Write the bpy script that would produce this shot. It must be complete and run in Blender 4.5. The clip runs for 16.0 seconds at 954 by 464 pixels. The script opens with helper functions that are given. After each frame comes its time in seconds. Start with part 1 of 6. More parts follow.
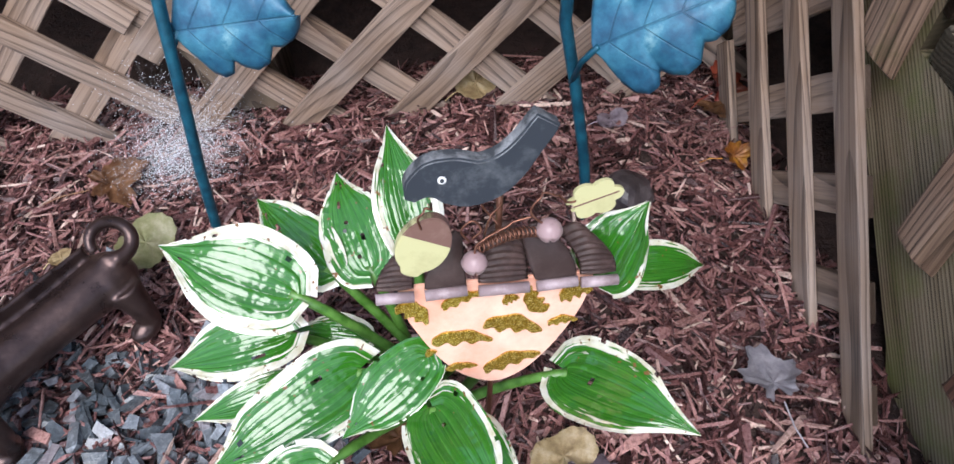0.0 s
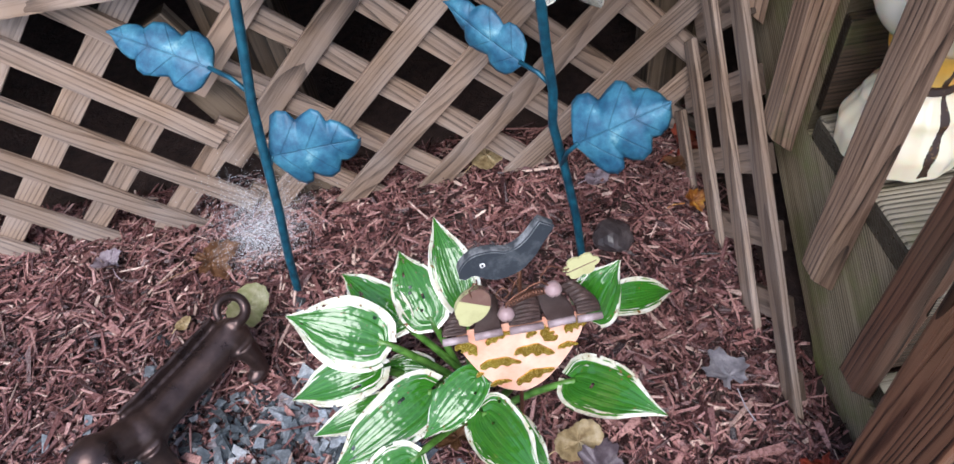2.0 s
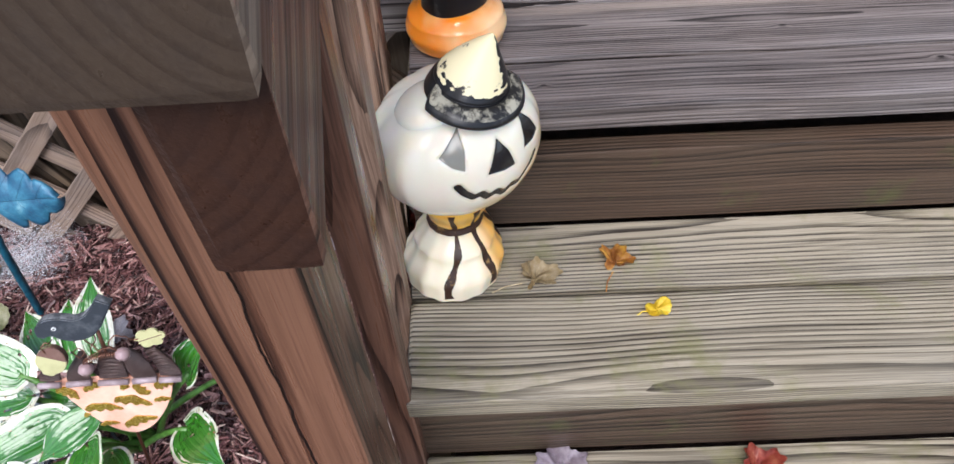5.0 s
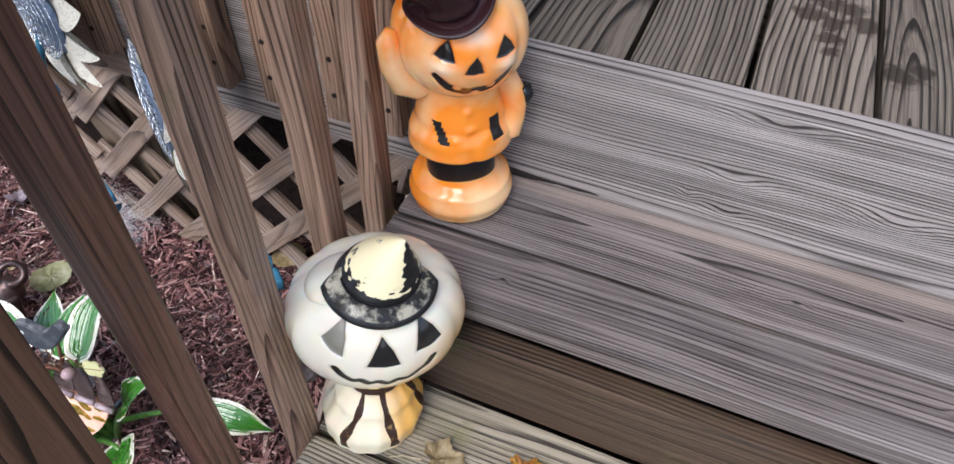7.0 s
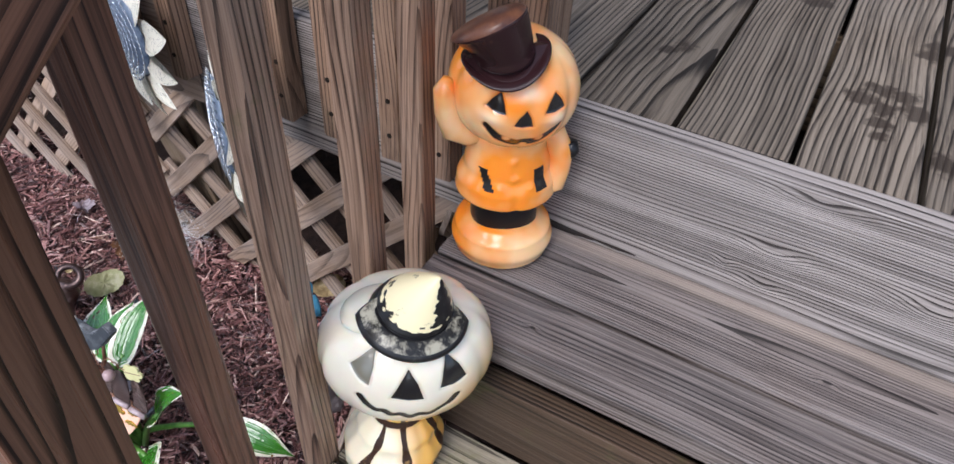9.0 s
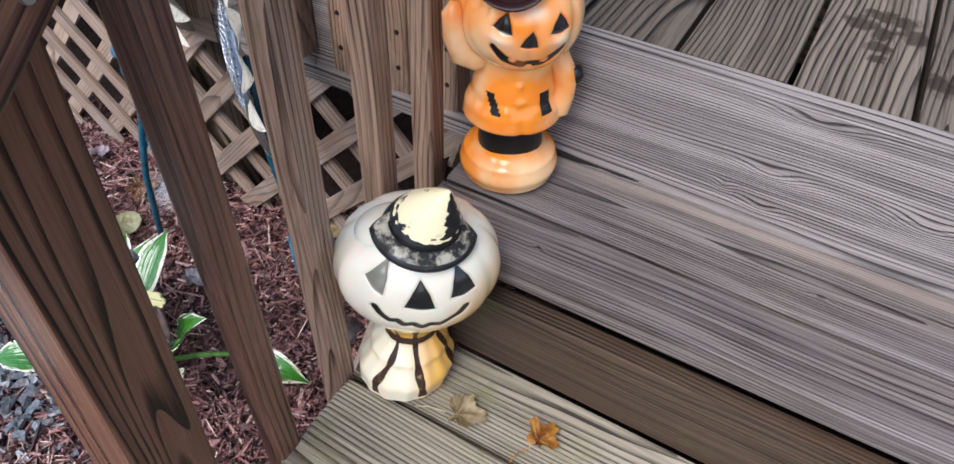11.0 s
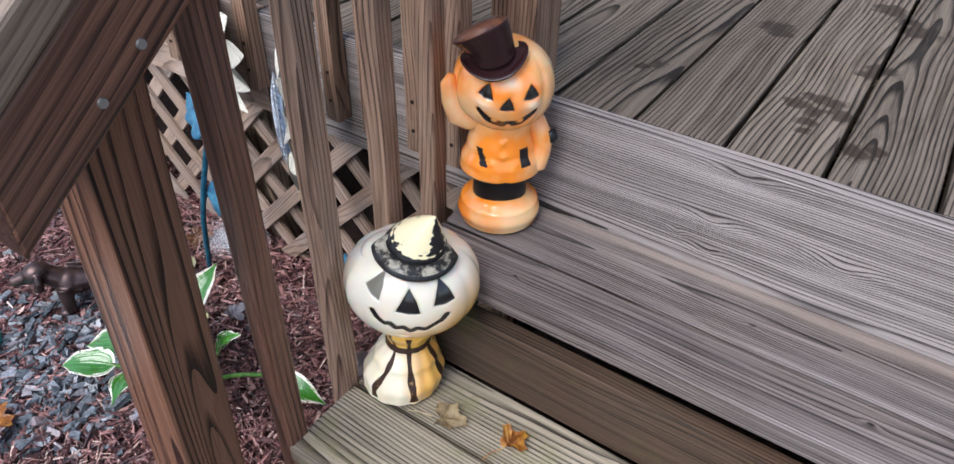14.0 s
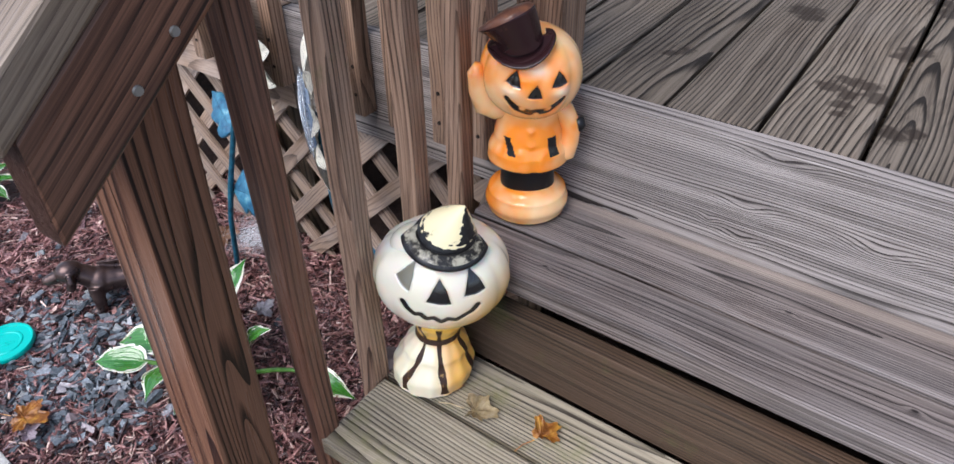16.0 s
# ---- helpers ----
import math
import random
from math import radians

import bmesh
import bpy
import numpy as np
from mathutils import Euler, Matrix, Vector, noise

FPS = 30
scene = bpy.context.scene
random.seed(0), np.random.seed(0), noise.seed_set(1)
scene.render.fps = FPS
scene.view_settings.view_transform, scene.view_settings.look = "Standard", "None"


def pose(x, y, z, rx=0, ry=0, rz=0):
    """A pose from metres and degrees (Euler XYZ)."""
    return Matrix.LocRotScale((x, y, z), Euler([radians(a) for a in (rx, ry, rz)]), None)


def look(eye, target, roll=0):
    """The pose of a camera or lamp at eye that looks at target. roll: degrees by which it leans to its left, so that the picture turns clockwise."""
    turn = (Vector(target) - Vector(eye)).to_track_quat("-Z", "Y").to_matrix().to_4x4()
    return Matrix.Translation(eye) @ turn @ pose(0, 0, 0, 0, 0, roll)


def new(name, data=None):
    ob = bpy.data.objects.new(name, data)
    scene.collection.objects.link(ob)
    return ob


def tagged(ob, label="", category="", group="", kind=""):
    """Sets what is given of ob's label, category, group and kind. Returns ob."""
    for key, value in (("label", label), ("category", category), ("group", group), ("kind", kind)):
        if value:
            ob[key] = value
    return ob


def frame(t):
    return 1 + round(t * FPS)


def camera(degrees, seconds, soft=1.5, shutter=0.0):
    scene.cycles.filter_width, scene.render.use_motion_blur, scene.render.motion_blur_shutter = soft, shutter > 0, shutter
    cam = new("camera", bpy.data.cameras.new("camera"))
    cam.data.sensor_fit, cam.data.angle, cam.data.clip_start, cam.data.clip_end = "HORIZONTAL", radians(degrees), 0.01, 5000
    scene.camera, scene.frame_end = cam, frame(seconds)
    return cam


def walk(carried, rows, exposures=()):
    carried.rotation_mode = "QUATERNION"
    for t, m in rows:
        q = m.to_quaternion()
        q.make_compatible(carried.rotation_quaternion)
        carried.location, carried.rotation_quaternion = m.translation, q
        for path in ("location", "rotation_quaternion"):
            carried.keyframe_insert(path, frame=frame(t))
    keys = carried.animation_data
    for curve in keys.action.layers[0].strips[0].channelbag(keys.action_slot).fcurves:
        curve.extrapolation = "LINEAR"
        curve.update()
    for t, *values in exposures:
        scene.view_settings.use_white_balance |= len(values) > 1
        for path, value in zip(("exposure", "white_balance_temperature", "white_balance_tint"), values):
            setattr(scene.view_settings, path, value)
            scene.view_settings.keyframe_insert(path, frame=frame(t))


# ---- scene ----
cam = camera(68.4, 16.0)
PATH = [
    (0, (0.458, -0.802, 0.705), (0.467, 0.445, -0.859), -4.5),
    (0.5, (0.456, -0.817, 0.698), (0.462, 0.424, -0.871), -4.8),
    (1, (0.46, -0.821, 0.705), (0.482, 0.428, -0.857), -5.0),
    (1.5, (0.461, -0.856, 0.814), (0.48, 0.418, -0.728), -7.6),
    (2, (0.444, -0.925, 0.948), (0.434, 0.355, -0.589), -10.0),
    (2.5, (0.432, -0.991, 1.032), (0.451, 0.278, -0.514), -11.2),
    (3, (0.501, -1.034, 1.061), (0.558, 0.243, -0.478), -9.6),
    (3.5, (0.627, -1.074, 1.078), (0.668, 0.208, -0.456), -7.4),
    (4, (0.738, -1.092, 1.074), (0.839, 0.183, -0.464), -5.1),
    (4.5, (0.837, -1.075, 1.077), (0.911, 0.226, -0.441), -4.8),
    (4.7, (0.894, -1.047, 1.084), (0.969, 0.27, -0.418), -3.3),
    (4.8, (0.931, -1.026, 1.084), (0.978, 0.294, -0.418), -2.9),
    (5, (0.997, -0.989, 1.092), (0.958, 0.325, -0.415), -3.9),
    (5.2, (1.043, -0.951, 1.088), (0.94, 0.346, -0.431), -4.9),
    (7.3, (1.273, -0.775, 1.21), (0.686, 0.519, -0.197), 1.4),
    (7.5, (1.277, -0.781, 1.212), (0.651, 0.531, -0.162), 1.3),
    (8, (1.277, -0.789, 1.216), (0.588, 0.531, -0.12), 1.5),
    (8.5, (1.277, -0.796, 1.21), (0.597, 0.511, -0.142), 2.9),
    (9, (1.277, -0.796, 1.21), (0.592, 0.519, -0.132), 3.1),
    (9.5, (1.273, -0.789, 1.216), (0.587, 0.515, -0.136), 3.4),
    (10, (1.276, -0.789, 1.205), (0.607, 0.465, -0.202), 3.1),
    (10.2, (1.272, -0.794, 1.192), (0.636, 0.434, -0.252), 3.6),
    (12.3, (1.4, -0.961, 1.233), (0.619, 0.399, -0.008), 0.3),
    (12.5, (1.408, -0.968, 1.246), (0.611, 0.419, 0.045), 0.5),
    (13, (1.452, -0.96, 1.263), (0.632, 0.442, 0.096), 2.1),
    (13.5, (1.475, -0.965, 1.258), (0.616, 0.375, 0.047), 1.8),
    (14, (1.489, -0.977, 1.257), (0.613, 0.343, 0.035), 1.2),
    (14.5, (1.491, -0.984, 1.256), (0.573, 0.335, 0.066), -0.7),
    (15, (1.494, -0.993, 1.254), (0.552, 0.305, 0.059), -1.4),
    (15.5, (1.481, -0.997, 1.247), (0.538, 0.294, 0.045), -0.8),
    (16, (1.48, -0.987, 1.241), (0.557, 0.298, 0.019), -0.9),
]
walk(cam, [(t, look(eye, target, roll)) for t, eye, target, roll in PATH], [(0, 0.32, 5980, 13), (16, 0.32, 5980, 13)])

# ---- light ----
world = bpy.data.worlds.new("sky")
scene.world = world
world.use_nodes = True
wn = world.node_tree
sky = wn.nodes.new("ShaderNodeTexSky")
sky.sky_type = "NISHITA"
sky.sun_disc = False
sky.sun_elevation, sky.sun_rotation = radians(52), radians(191)
wn.nodes["Background"].inputs["Strength"].default_value = 0.215
pale = wn.nodes.new("ShaderNodeHueSaturation")  # thin cloud greys the blue
pale.inputs["Saturation"].default_value = 0.72
wn.links.new(sky.outputs["Color"], pale.inputs["Color"])
wn.links.new(pale.outputs["Color"], wn.nodes["Background"].inputs["Color"])
sun_data = bpy.data.lights.new("sun", "SUN")
sun_data.energy, sun_data.angle, sun_data.color = 3.45, radians(44), (1.0, 0.95, 0.88)
sun = new("sun", sun_data)
sun.matrix_world = look((0.43, -2.72, 3.5), (0.9, -0.35, 0.3))


DECK_Z = 0.72


# ---- materials ----
def shader(name, rough=0.6, metal=0.0, spec=0.5):
    m = bpy.data.materials.new(name)
    m.use_nodes = True
    b = m.node_tree.nodes["Principled BSDF"]
    b.inputs["Roughness"].default_value = rough
    b.inputs["Metallic"].default_value = metal
    b.inputs["Specular IOR Level"].default_value = spec
    return m, m.node_tree.nodes, m.node_tree.links, b


def ramp(nodes, links, source, stops):
    r = nodes.new("ShaderNodeValToRGB")
    e = r.color_ramp.elements
    while len(e) < len(stops):
        e.new(0.5)
    for el, (pos, col) in zip(e, stops):
        el.position, el.color = pos, (*col, 1)
    links.new(source, r.inputs["Fac"])
    return r.outputs["Color"]


def value_ramp(nodes, links, source, lo, hi, a=0.0, b=1.0):
    m = nodes.new("ShaderNodeMapRange")
    for k, v in zip(("From Min", "From Max", "To Min", "To Max"), (lo, hi, a, b)):
        m.inputs[k].default_value = v
    links.new(source, m.inputs["Value"])
    return m.outputs["Result"]


def mix(nodes, links, fac, a, b, mode="MIX"):
    m = nodes.new("ShaderNodeMix")
    m.data_type, m.blend_type = "RGBA", mode
    for key, val in ((0, fac), (6, a), (7, b)):
        if isinstance(val, (int, float)):
            m.inputs[key].default_value = val
        elif isinstance(val, tuple):
            m.inputs[key].default_value = (*val, 1)
        else:
            links.new(val, m.inputs[key])
    return m.outputs[2]


def math_node(nodes, links, op, a, b=0.0):
    m = nodes.new("ShaderNodeMath")
    m.operation = op
    for i, val in enumerate((a, b)):
        if isinstance(val, (int, float)):
            m.inputs[i].default_value = val
        else:
            links.new(val, m.inputs[i])
    return m.outputs[0]


def noise_tex(nodes, links, vec, scale, detail=4.0, rough=0.55, distort=0.0):
    n = nodes.new("ShaderNodeTexNoise")
    n.inputs["Scale"].default_value = scale
    n.inputs["Detail"].default_value = detail
    n.inputs["Roughness"].default_value = rough
    n.inputs["Distortion"].default_value = distort
    if vec is not None:
        links.new(vec, n.inputs["Vector"])
    return n.outputs["Fac"]


def bump(nodes, links, b, height, strength, dist):
    n = nodes.new("ShaderNodeBump")
    n.inputs["Strength"].default_value = strength
    n.inputs["Distance"].default_value = dist
    links.new(height, n.inputs["Height"])
    links.new(n.outputs["Normal"], b.inputs["Normal"])


def moved(nodes, links, vec, spread, scale=(1, 1, 1)):
    """Coordinates shifted by each object's own random number and stretched."""
    info = nodes.new("ShaderNodeObjectInfo")
    white = nodes.new("ShaderNodeTexWhiteNoise")
    white.noise_dimensions = "1D"
    links.new(info.outputs["Random"], white.inputs["W"])
    shift = nodes.new("ShaderNodeVectorMath")
    shift.operation = "MULTIPLY_ADD"
    links.new(white.outputs["Color"], shift.inputs[0])
    shift.inputs[1].default_value = spread
    links.new(vec, shift.inputs[2])
    mp = nodes.new("ShaderNodeMapping")
    mp.inputs["Scale"].default_value = scale
    links.new(shift.outputs[0], mp.inputs["Vector"])
    return mp.outputs["Vector"], info.outputs["Random"]


def wood(name, pale, mid, dark, rough=0.55, ring=26.0, weather=0.5, grey=(0.30, 0.27, 0.24), moss=0.0, ridge=0.0012, knots=True, contrast=1.0, stains=False, crack=False, run=0.03, lines=0.55, fuzz=1.0, band=None, mosscol=(0.08, 0.09, 0.03), tilt=0.01, wander=0.015, jitter=0.8, knots_at=(), knot_axis="X", knot_plane="Z", scar=True, foot=None, soft_edge=0.40):
    """Weathered softwood: growth rings round a pith off the board, long fibres, knots, grey weathering."""
    m, n, l, b = shader(name, rough, 0.0, 0.28)
    tc = n.new("ShaderNodeTexCoord")
    vec, rnd = moved(n, l, tc.outputs["Object"], (3.0, 0.16, 0.10), (1, 1, 1))
    # knots and wander push the grain aside
    wob = n.new("ShaderNodeTexNoise")
    wob.inputs["Scale"].default_value = 2.6
    wob.inputs["Detail"].default_value = 1.5
    st = n.new("ShaderNodeMapping")
    st.inputs["Scale"].default_value = (0.8, 1.5, 1.5)
    l.new(vec, st.inputs["Vector"])
    l.new(st.outputs["Vector"], wob.inputs["Vector"])
    sub = n.new("ShaderNodeVectorMath")
    sub.operation = "SUBTRACT"
    l.new(wob.outputs["Color"], sub.inputs[0])
    sub.inputs[1].default_value = (0.5, 0.5, 0.5)
    push = n.new("ShaderNodeVectorMath")
    push.operation = "MULTIPLY_ADD"
    l.new(sub.outputs[0], push.inputs[0])
    push.inputs[1].default_value = (0.0, wander * 2, wander * 2)
    l.new(vec, push.inputs[2])
    grain_vec = push.outputs[0]
    kn = None
    if knots:
        vk = n.new("ShaderNodeTexVoronoi")
        vk.inputs["Scale"].default_value = 1.0
        ks = n.new("ShaderNodeMapping")
        ks.inputs["Scale"].default_value = (1.2, 4.0, 1.2)
        l.new(vec, ks.inputs["Vector"])
        l.new(ks.outputs["Vector"], vk.inputs["Vector"])
        kn = value_ramp(n, l, vk.outputs["Distance"], 0.0, 0.13, 1.0, 0.0)
        bend = n.new("ShaderNodeCombineXYZ")
        l.new(math_node(n, l, "MULTIPLY", math_node(n, l, "MULTIPLY", kn, kn), 0.022), bend.inputs["Y"])
        l.new(math_node(n, l, "MULTIPLY", math_node(n, l, "MULTIPLY", kn, kn), 0.022), bend.inputs["Z"])
        add = n.new("ShaderNodeVectorMath")
        l.new(push.outputs[0], add.inputs[0])
        l.new(bend.outputs[0], add.inputs[1])
        grain_vec = add.outputs[0]
    scars = swell = None
    if knots_at:
        # grain swells round each listed knot (x, height, length, breadth, swell)
        gk = n.new("ShaderNodeNewGeometry")
        ksep = n.new("ShaderNodeSeparateXYZ")
        l.new(gk.outputs["Position"], ksep.inputs[0])
        for kx, kz, kl, kb, ka in knots_at:
            ex = math_node(n, l, "POWER", math_node(n, l, "MULTIPLY", math_node(n, l, "SUBTRACT", ksep.outputs[knot_axis], kx), 1.0 / kl), 2.0)
            ez = math_node(n, l, "POWER", math_node(n, l, "MULTIPLY", math_node(n, l, "SUBTRACT", ksep.outputs[knot_plane], kz), 1.0 / kb), 2.0)
            bell = math_node(n, l, "EXPONENT", math_node(n, l, "MULTIPLY", math_node(n, l, "ADD", ex, ez), -1.0))
            core = value_ramp(n, l, bell, 0.80, 0.93)
            one = math_node(n, l, "MULTIPLY", bell, ka)
            swell = one if swell is None else math_node(n, l, "ADD", swell, one)
            scars = core if scars is None else math_node(n, l, "MAXIMUM", scars, core)
    lean = n.new("ShaderNodeMapping")  # pith runs askew, so the faces cut the rings into long arches
    lean.inputs["Rotation"].default_value = (0.0, tilt, tilt * 0.7)
    l.new(grain_vec, lean.inputs["Vector"])
    st2 = n.new("ShaderNodeMapping")
    st2.inputs["Scale"].default_value = (run, 1.0, 1.0)
    st2.inputs["Location"].default_value = (0.0, -0.08, -0.11)
    l.new(lean.outputs["Vector"], st2.inputs["Vector"])
    w = n.new("ShaderNodeTexWave")
    w.wave_type, w.rings_direction, w.wave_profile = "RINGS", "X", "SAW"
    w.inputs["Scale"].default_value = ring
    w.inputs["Distortion"].default_value = jitter
    if swell is not None:
        l.new(math_node(n, l, "MULTIPLY", swell, ring * 20.0), w.inputs["Phase Offset"])
    w.inputs["Detail"].default_value = 2.0
    w.inputs["Detail Scale"].default_value = 1.2
    l.new(st2.outputs["Vector"], w.inputs["Vector"])
    fib = n.new("ShaderNodeMapping")
    fib.inputs["Scale"].default_value = (5.0, 420.0, 420.0)
    l.new(grain_vec, fib.inputs["Vector"])
    fibre = noise_tex(n, l, fib.outputs["Vector"], 1.0, 3.0, 0.6)
    streak = n.new("ShaderNodeMapping")
    streak.inputs["Scale"].default_value = (1.6, 75.0, 75.0)
    l.new(grain_vec, streak.inputs["Vector"])
    streaks = noise_tex(n, l, streak.outputs["Vector"], 1.0, 4.0, 0.6)
    fade = n.new("ShaderNodeMapping")
    fade.inputs["Scale"].default_value = (2.2, 16.0, 16.0)
    l.new(vec, fade.inputs["Vector"])
    faded = value_ramp(n, l, noise_tex(n, l, fade.outputs["Vector"], 1.0, 3.0, 0.6), 0.36, 0.64, 0.50, 1.0)
    line = math_node(n, l, "MULTIPLY", value_ramp(n, l, w.outputs["Fac"], soft_edge, 0.96), faded)
    fib2 = value_ramp(n, l, fibre, 0.34, 0.66)
    str2 = value_ramp(n, l, streaks, 0.32, 0.68)
    g = math_node(n, l, "ADD", math_node(n, l, "MULTIPLY", line, lines * contrast), math_node(n, l, "MULTIPLY", fib2, 0.20 * fuzz))
    g = math_node(n, l, "ADD", g, math_node(n, l, "MULTIPLY", str2, 0.26 * fuzz))
    col = ramp(n, l, g, ((0.18, pale), (0.42, mid), (0.70, dark)))
    big = noise_tex(n, l, tc.outputs["Object"], 5.0, 4.0)
    col = mix(n, l, value_ramp(n, l, big, 0.36, 0.68, 0.0, weather), col, mix(n, l, 0.8, grey, mix(n, l, 1.0, grey, ramp(n, l, g, ((0.1, (1.5, 1.5, 1.5)), (0.85, (0.22, 0.22, 0.22)))), "MULTIPLY")))
    if moss:
        mo = noise_tex(n, l, vec, 9.0, 6.0, 0.7)
        col = mix(n, l, value_ramp(n, l, mo, 0.62 - 0.26 * moss, 0.80 - 0.18 * moss, 0.0, 0.8), col, mosscol)
    if kn is not None:
        col = mix(n, l, value_ramp(n, l, kn, 0.72, 0.9, 0.0, 0.7), col, tuple(0.45 * c for c in dark))
    if scars is not None and scar:
        col = mix(n, l, math_node(n, l, "MULTIPLY", scars, 0.85), col, tuple(0.6 * c for c in dark))
    if foot is not None:
        # green film of algae creeping up from the ground
        gf = n.new("ShaderNodeNewGeometry")
        fs = n.new("ShaderNodeSeparateXYZ")
        l.new(gf.outputs["Position"], fs.inputs[0])
        rise = math_node(n, l, "ADD", fs.outputs["Z"], math_node(n, l, "MULTIPLY", math_node(n, l, "SUBTRACT", noise_tex(n, l, gf.outputs["Position"], 22, 5, 0.65), 0.5), 0.16))
        col = mix(n, l, value_ramp(n, l, rise, foot * 0.6, foot * 1.4, 0.75, 0.0), col, (0.075, 0.085, 0.045))
    if stains:
        # damp foot marks left on the boards
        geo = n.new("ShaderNodeNewGeometry")
        wet = None
        rag = noise_tex(n, l, geo.outputs["Position"], 42, 4, 0.6)
        for sx, sy, sr in ((1.342, 0.215, 0.024), (1.366, 0.250, 0.022), (1.395, 0.246, 0.018), (1.412, 0.205, 0.024), (1.372, 0.192, 0.018), (1.370, 0.150, 0.016), (1.372, 0.120, 0.013), (1.455, 0.098, 0.026), (1.478, 0.120, 0.018), (1.215, 0.535, 0.032), (1.235, 0.500, 0.02), (1.394, 0.790, 0.035), (1.465, 0.690, 0.04), (1.440, 0.740, 0.025), (1.419, 0.409, 0.024), (1.436, 0.440, 0.026), (1.085, 0.225, 0.018), (1.065, 0.200, 0.014)):
            dist = n.new("ShaderNodeVectorMath")
            dist.operation = "DISTANCE"
            l.new(geo.outputs["Position"], dist.inputs[0])
            dist.inputs[1].default_value = (sx, sy, DECK_Z)
            one = value_ramp(n, l, math_node(n, l, "ADD", dist.outputs["Value"], math_node(n, l, "MULTIPLY", math_node(n, l, "SUBTRACT", rag, 0.5), sr * 2.6)), sr * 0.75, sr * 1.2, 1.0, 0.0)
            wet = one if wet is None else math_node(n, l, "MAXIMUM", wet, one)
        col = mix(n, l, math_node(n, l, "MULTIPLY", wet, 0.80), col, (0.022, 0.014, 0.010))
    if band is not None:
        # a pale strip of drier wood along the back of the board
        gb = n.new("ShaderNodeNewGeometry")
        gs = n.new("ShaderNodeSeparateXYZ")
        l.new(gb.outputs["Position"], gs.inputs[0])
        rough_edge = math_node(n, l, "ADD", gs.outputs["Y"], math_node(n, l, "MULTIPLY", math_node(n, l, "SUBTRACT", noise_tex(n, l, gb.outputs["Position"], 6, 4, 0.6), 0.5), 0.022))
        col = mix(n, l, value_ramp(n, l, rough_edge, band[0], band[1], 0.0, 0.6), col, mix(n, l, 0.6, (0.37, 0.30, 0.25), mix(n, l, 1.0, (0.37, 0.30, 0.25), ramp(n, l, g, ((0.1, (1.3, 1.3, 1.3)), (0.85, (0.4, 0.4, 0.4)))), "MULTIPLY")))
    # cut ends drink water and stay dark
    nsep = n.new("ShaderNodeSeparateXYZ")
    l.new(tc.outputs["Normal"], nsep.inputs[0])
    ends = value_ramp(n, l, math_node(n, l, "ABSOLUTE", nsep.outputs["X"]), 0.6, 0.75, 0.0, 0.90)
    col = mix(n, l, ends, col, tuple(0.22 * a + 0.25 * c for a, c in zip(mid, dark)))
    if crack:
        # a long drying split down the faces
        osep = n.new("ShaderNodeSeparateXYZ")
        l.new(tc.outputs["Object"], osep.inputs[0])
        cx = n.new("ShaderNodeCombineXYZ")
        l.new(osep.outputs["X"], cx.inputs["X"])
        wand = noise_tex(n, l, cx.outputs[0], 5.0, 6.0, 0.55)
        off = math_node(n, l, "ABSOLUTE", math_node(n, l, "ADD", osep.outputs["Y"], math_node(n, l, "MULTIPLY", math_node(n, l, "SUBTRACT", wand, 0.5), 0.030)))
        split = value_ramp(n, l, off, 0.0008, 0.0017, 1.0, 0.0)
        col = mix(n, l, split, col, (0.008, 0.005, 0.004))
    tint = n.new("ShaderNodeHueSaturation")
    l.new(col, tint.inputs["Color"])
    l.new(value_ramp(n, l, rnd, 0, 1, 0.78, 1.2), tint.inputs["Value"])
    l.new(tint.outputs["Color"], b.inputs["Base Color"])
    l.new(value_ramp(n, l, streaks, 0.3, 0.75, rough - 0.17, rough + 0.2), b.inputs["Roughness"])
    hgt = math_node(n, l, "MULTIPLY", g, -1.2)
    bump(n, l, b, hgt, 0.8, ridge)
    return m


M_DECK = wood("deck_wood", (0.208, 0.168, 0.128), (0.096, 0.075, 0.057), (0.012, 0.008, 0.006), 0.5, 40, 0.4, (0.148, 0.128, 0.108), knots=False, stains=True, run=0.05, lines=0.75, fuzz=1.2, tilt=0.030, wander=0.016, jitter=0.9, soft_edge=0.55)
M_TREAD = wood("tread_wood", (0.270, 0.225, 0.202), (0.130, 0.104, 0.093), (0.014, 0.010, 0.009), 0.42, 78, 0.5, (0.201, 0.179, 0.171), knots=False, lines=0.48, fuzz=1.4, band=(-0.080, -0.066), tilt=0.006, wander=0.008, knots_at=((1.075, -0.24, 0.010, 0.006, 0.003), (1.42, -0.13, 0.016, 0.007, 0.004), (1.60, -0.22, 0.012, 0.006, 0.004)), knot_plane="Y", soft_edge=0.5)
M_TREAD_LOW = wood("mossy_tread_wood", (0.335, 0.284, 0.204), (0.168, 0.140, 0.096), (0.024, 0.017, 0.012), 0.38, 66, 0.4, (0.30, 0.265, 0.205), 0.34, mosscol=(0.17, 0.165, 0.06), knots=False, lines=0.62, fuzz=1.1, tilt=0.008, wander=0.010, ridge=0.0018, soft_edge=0.5)
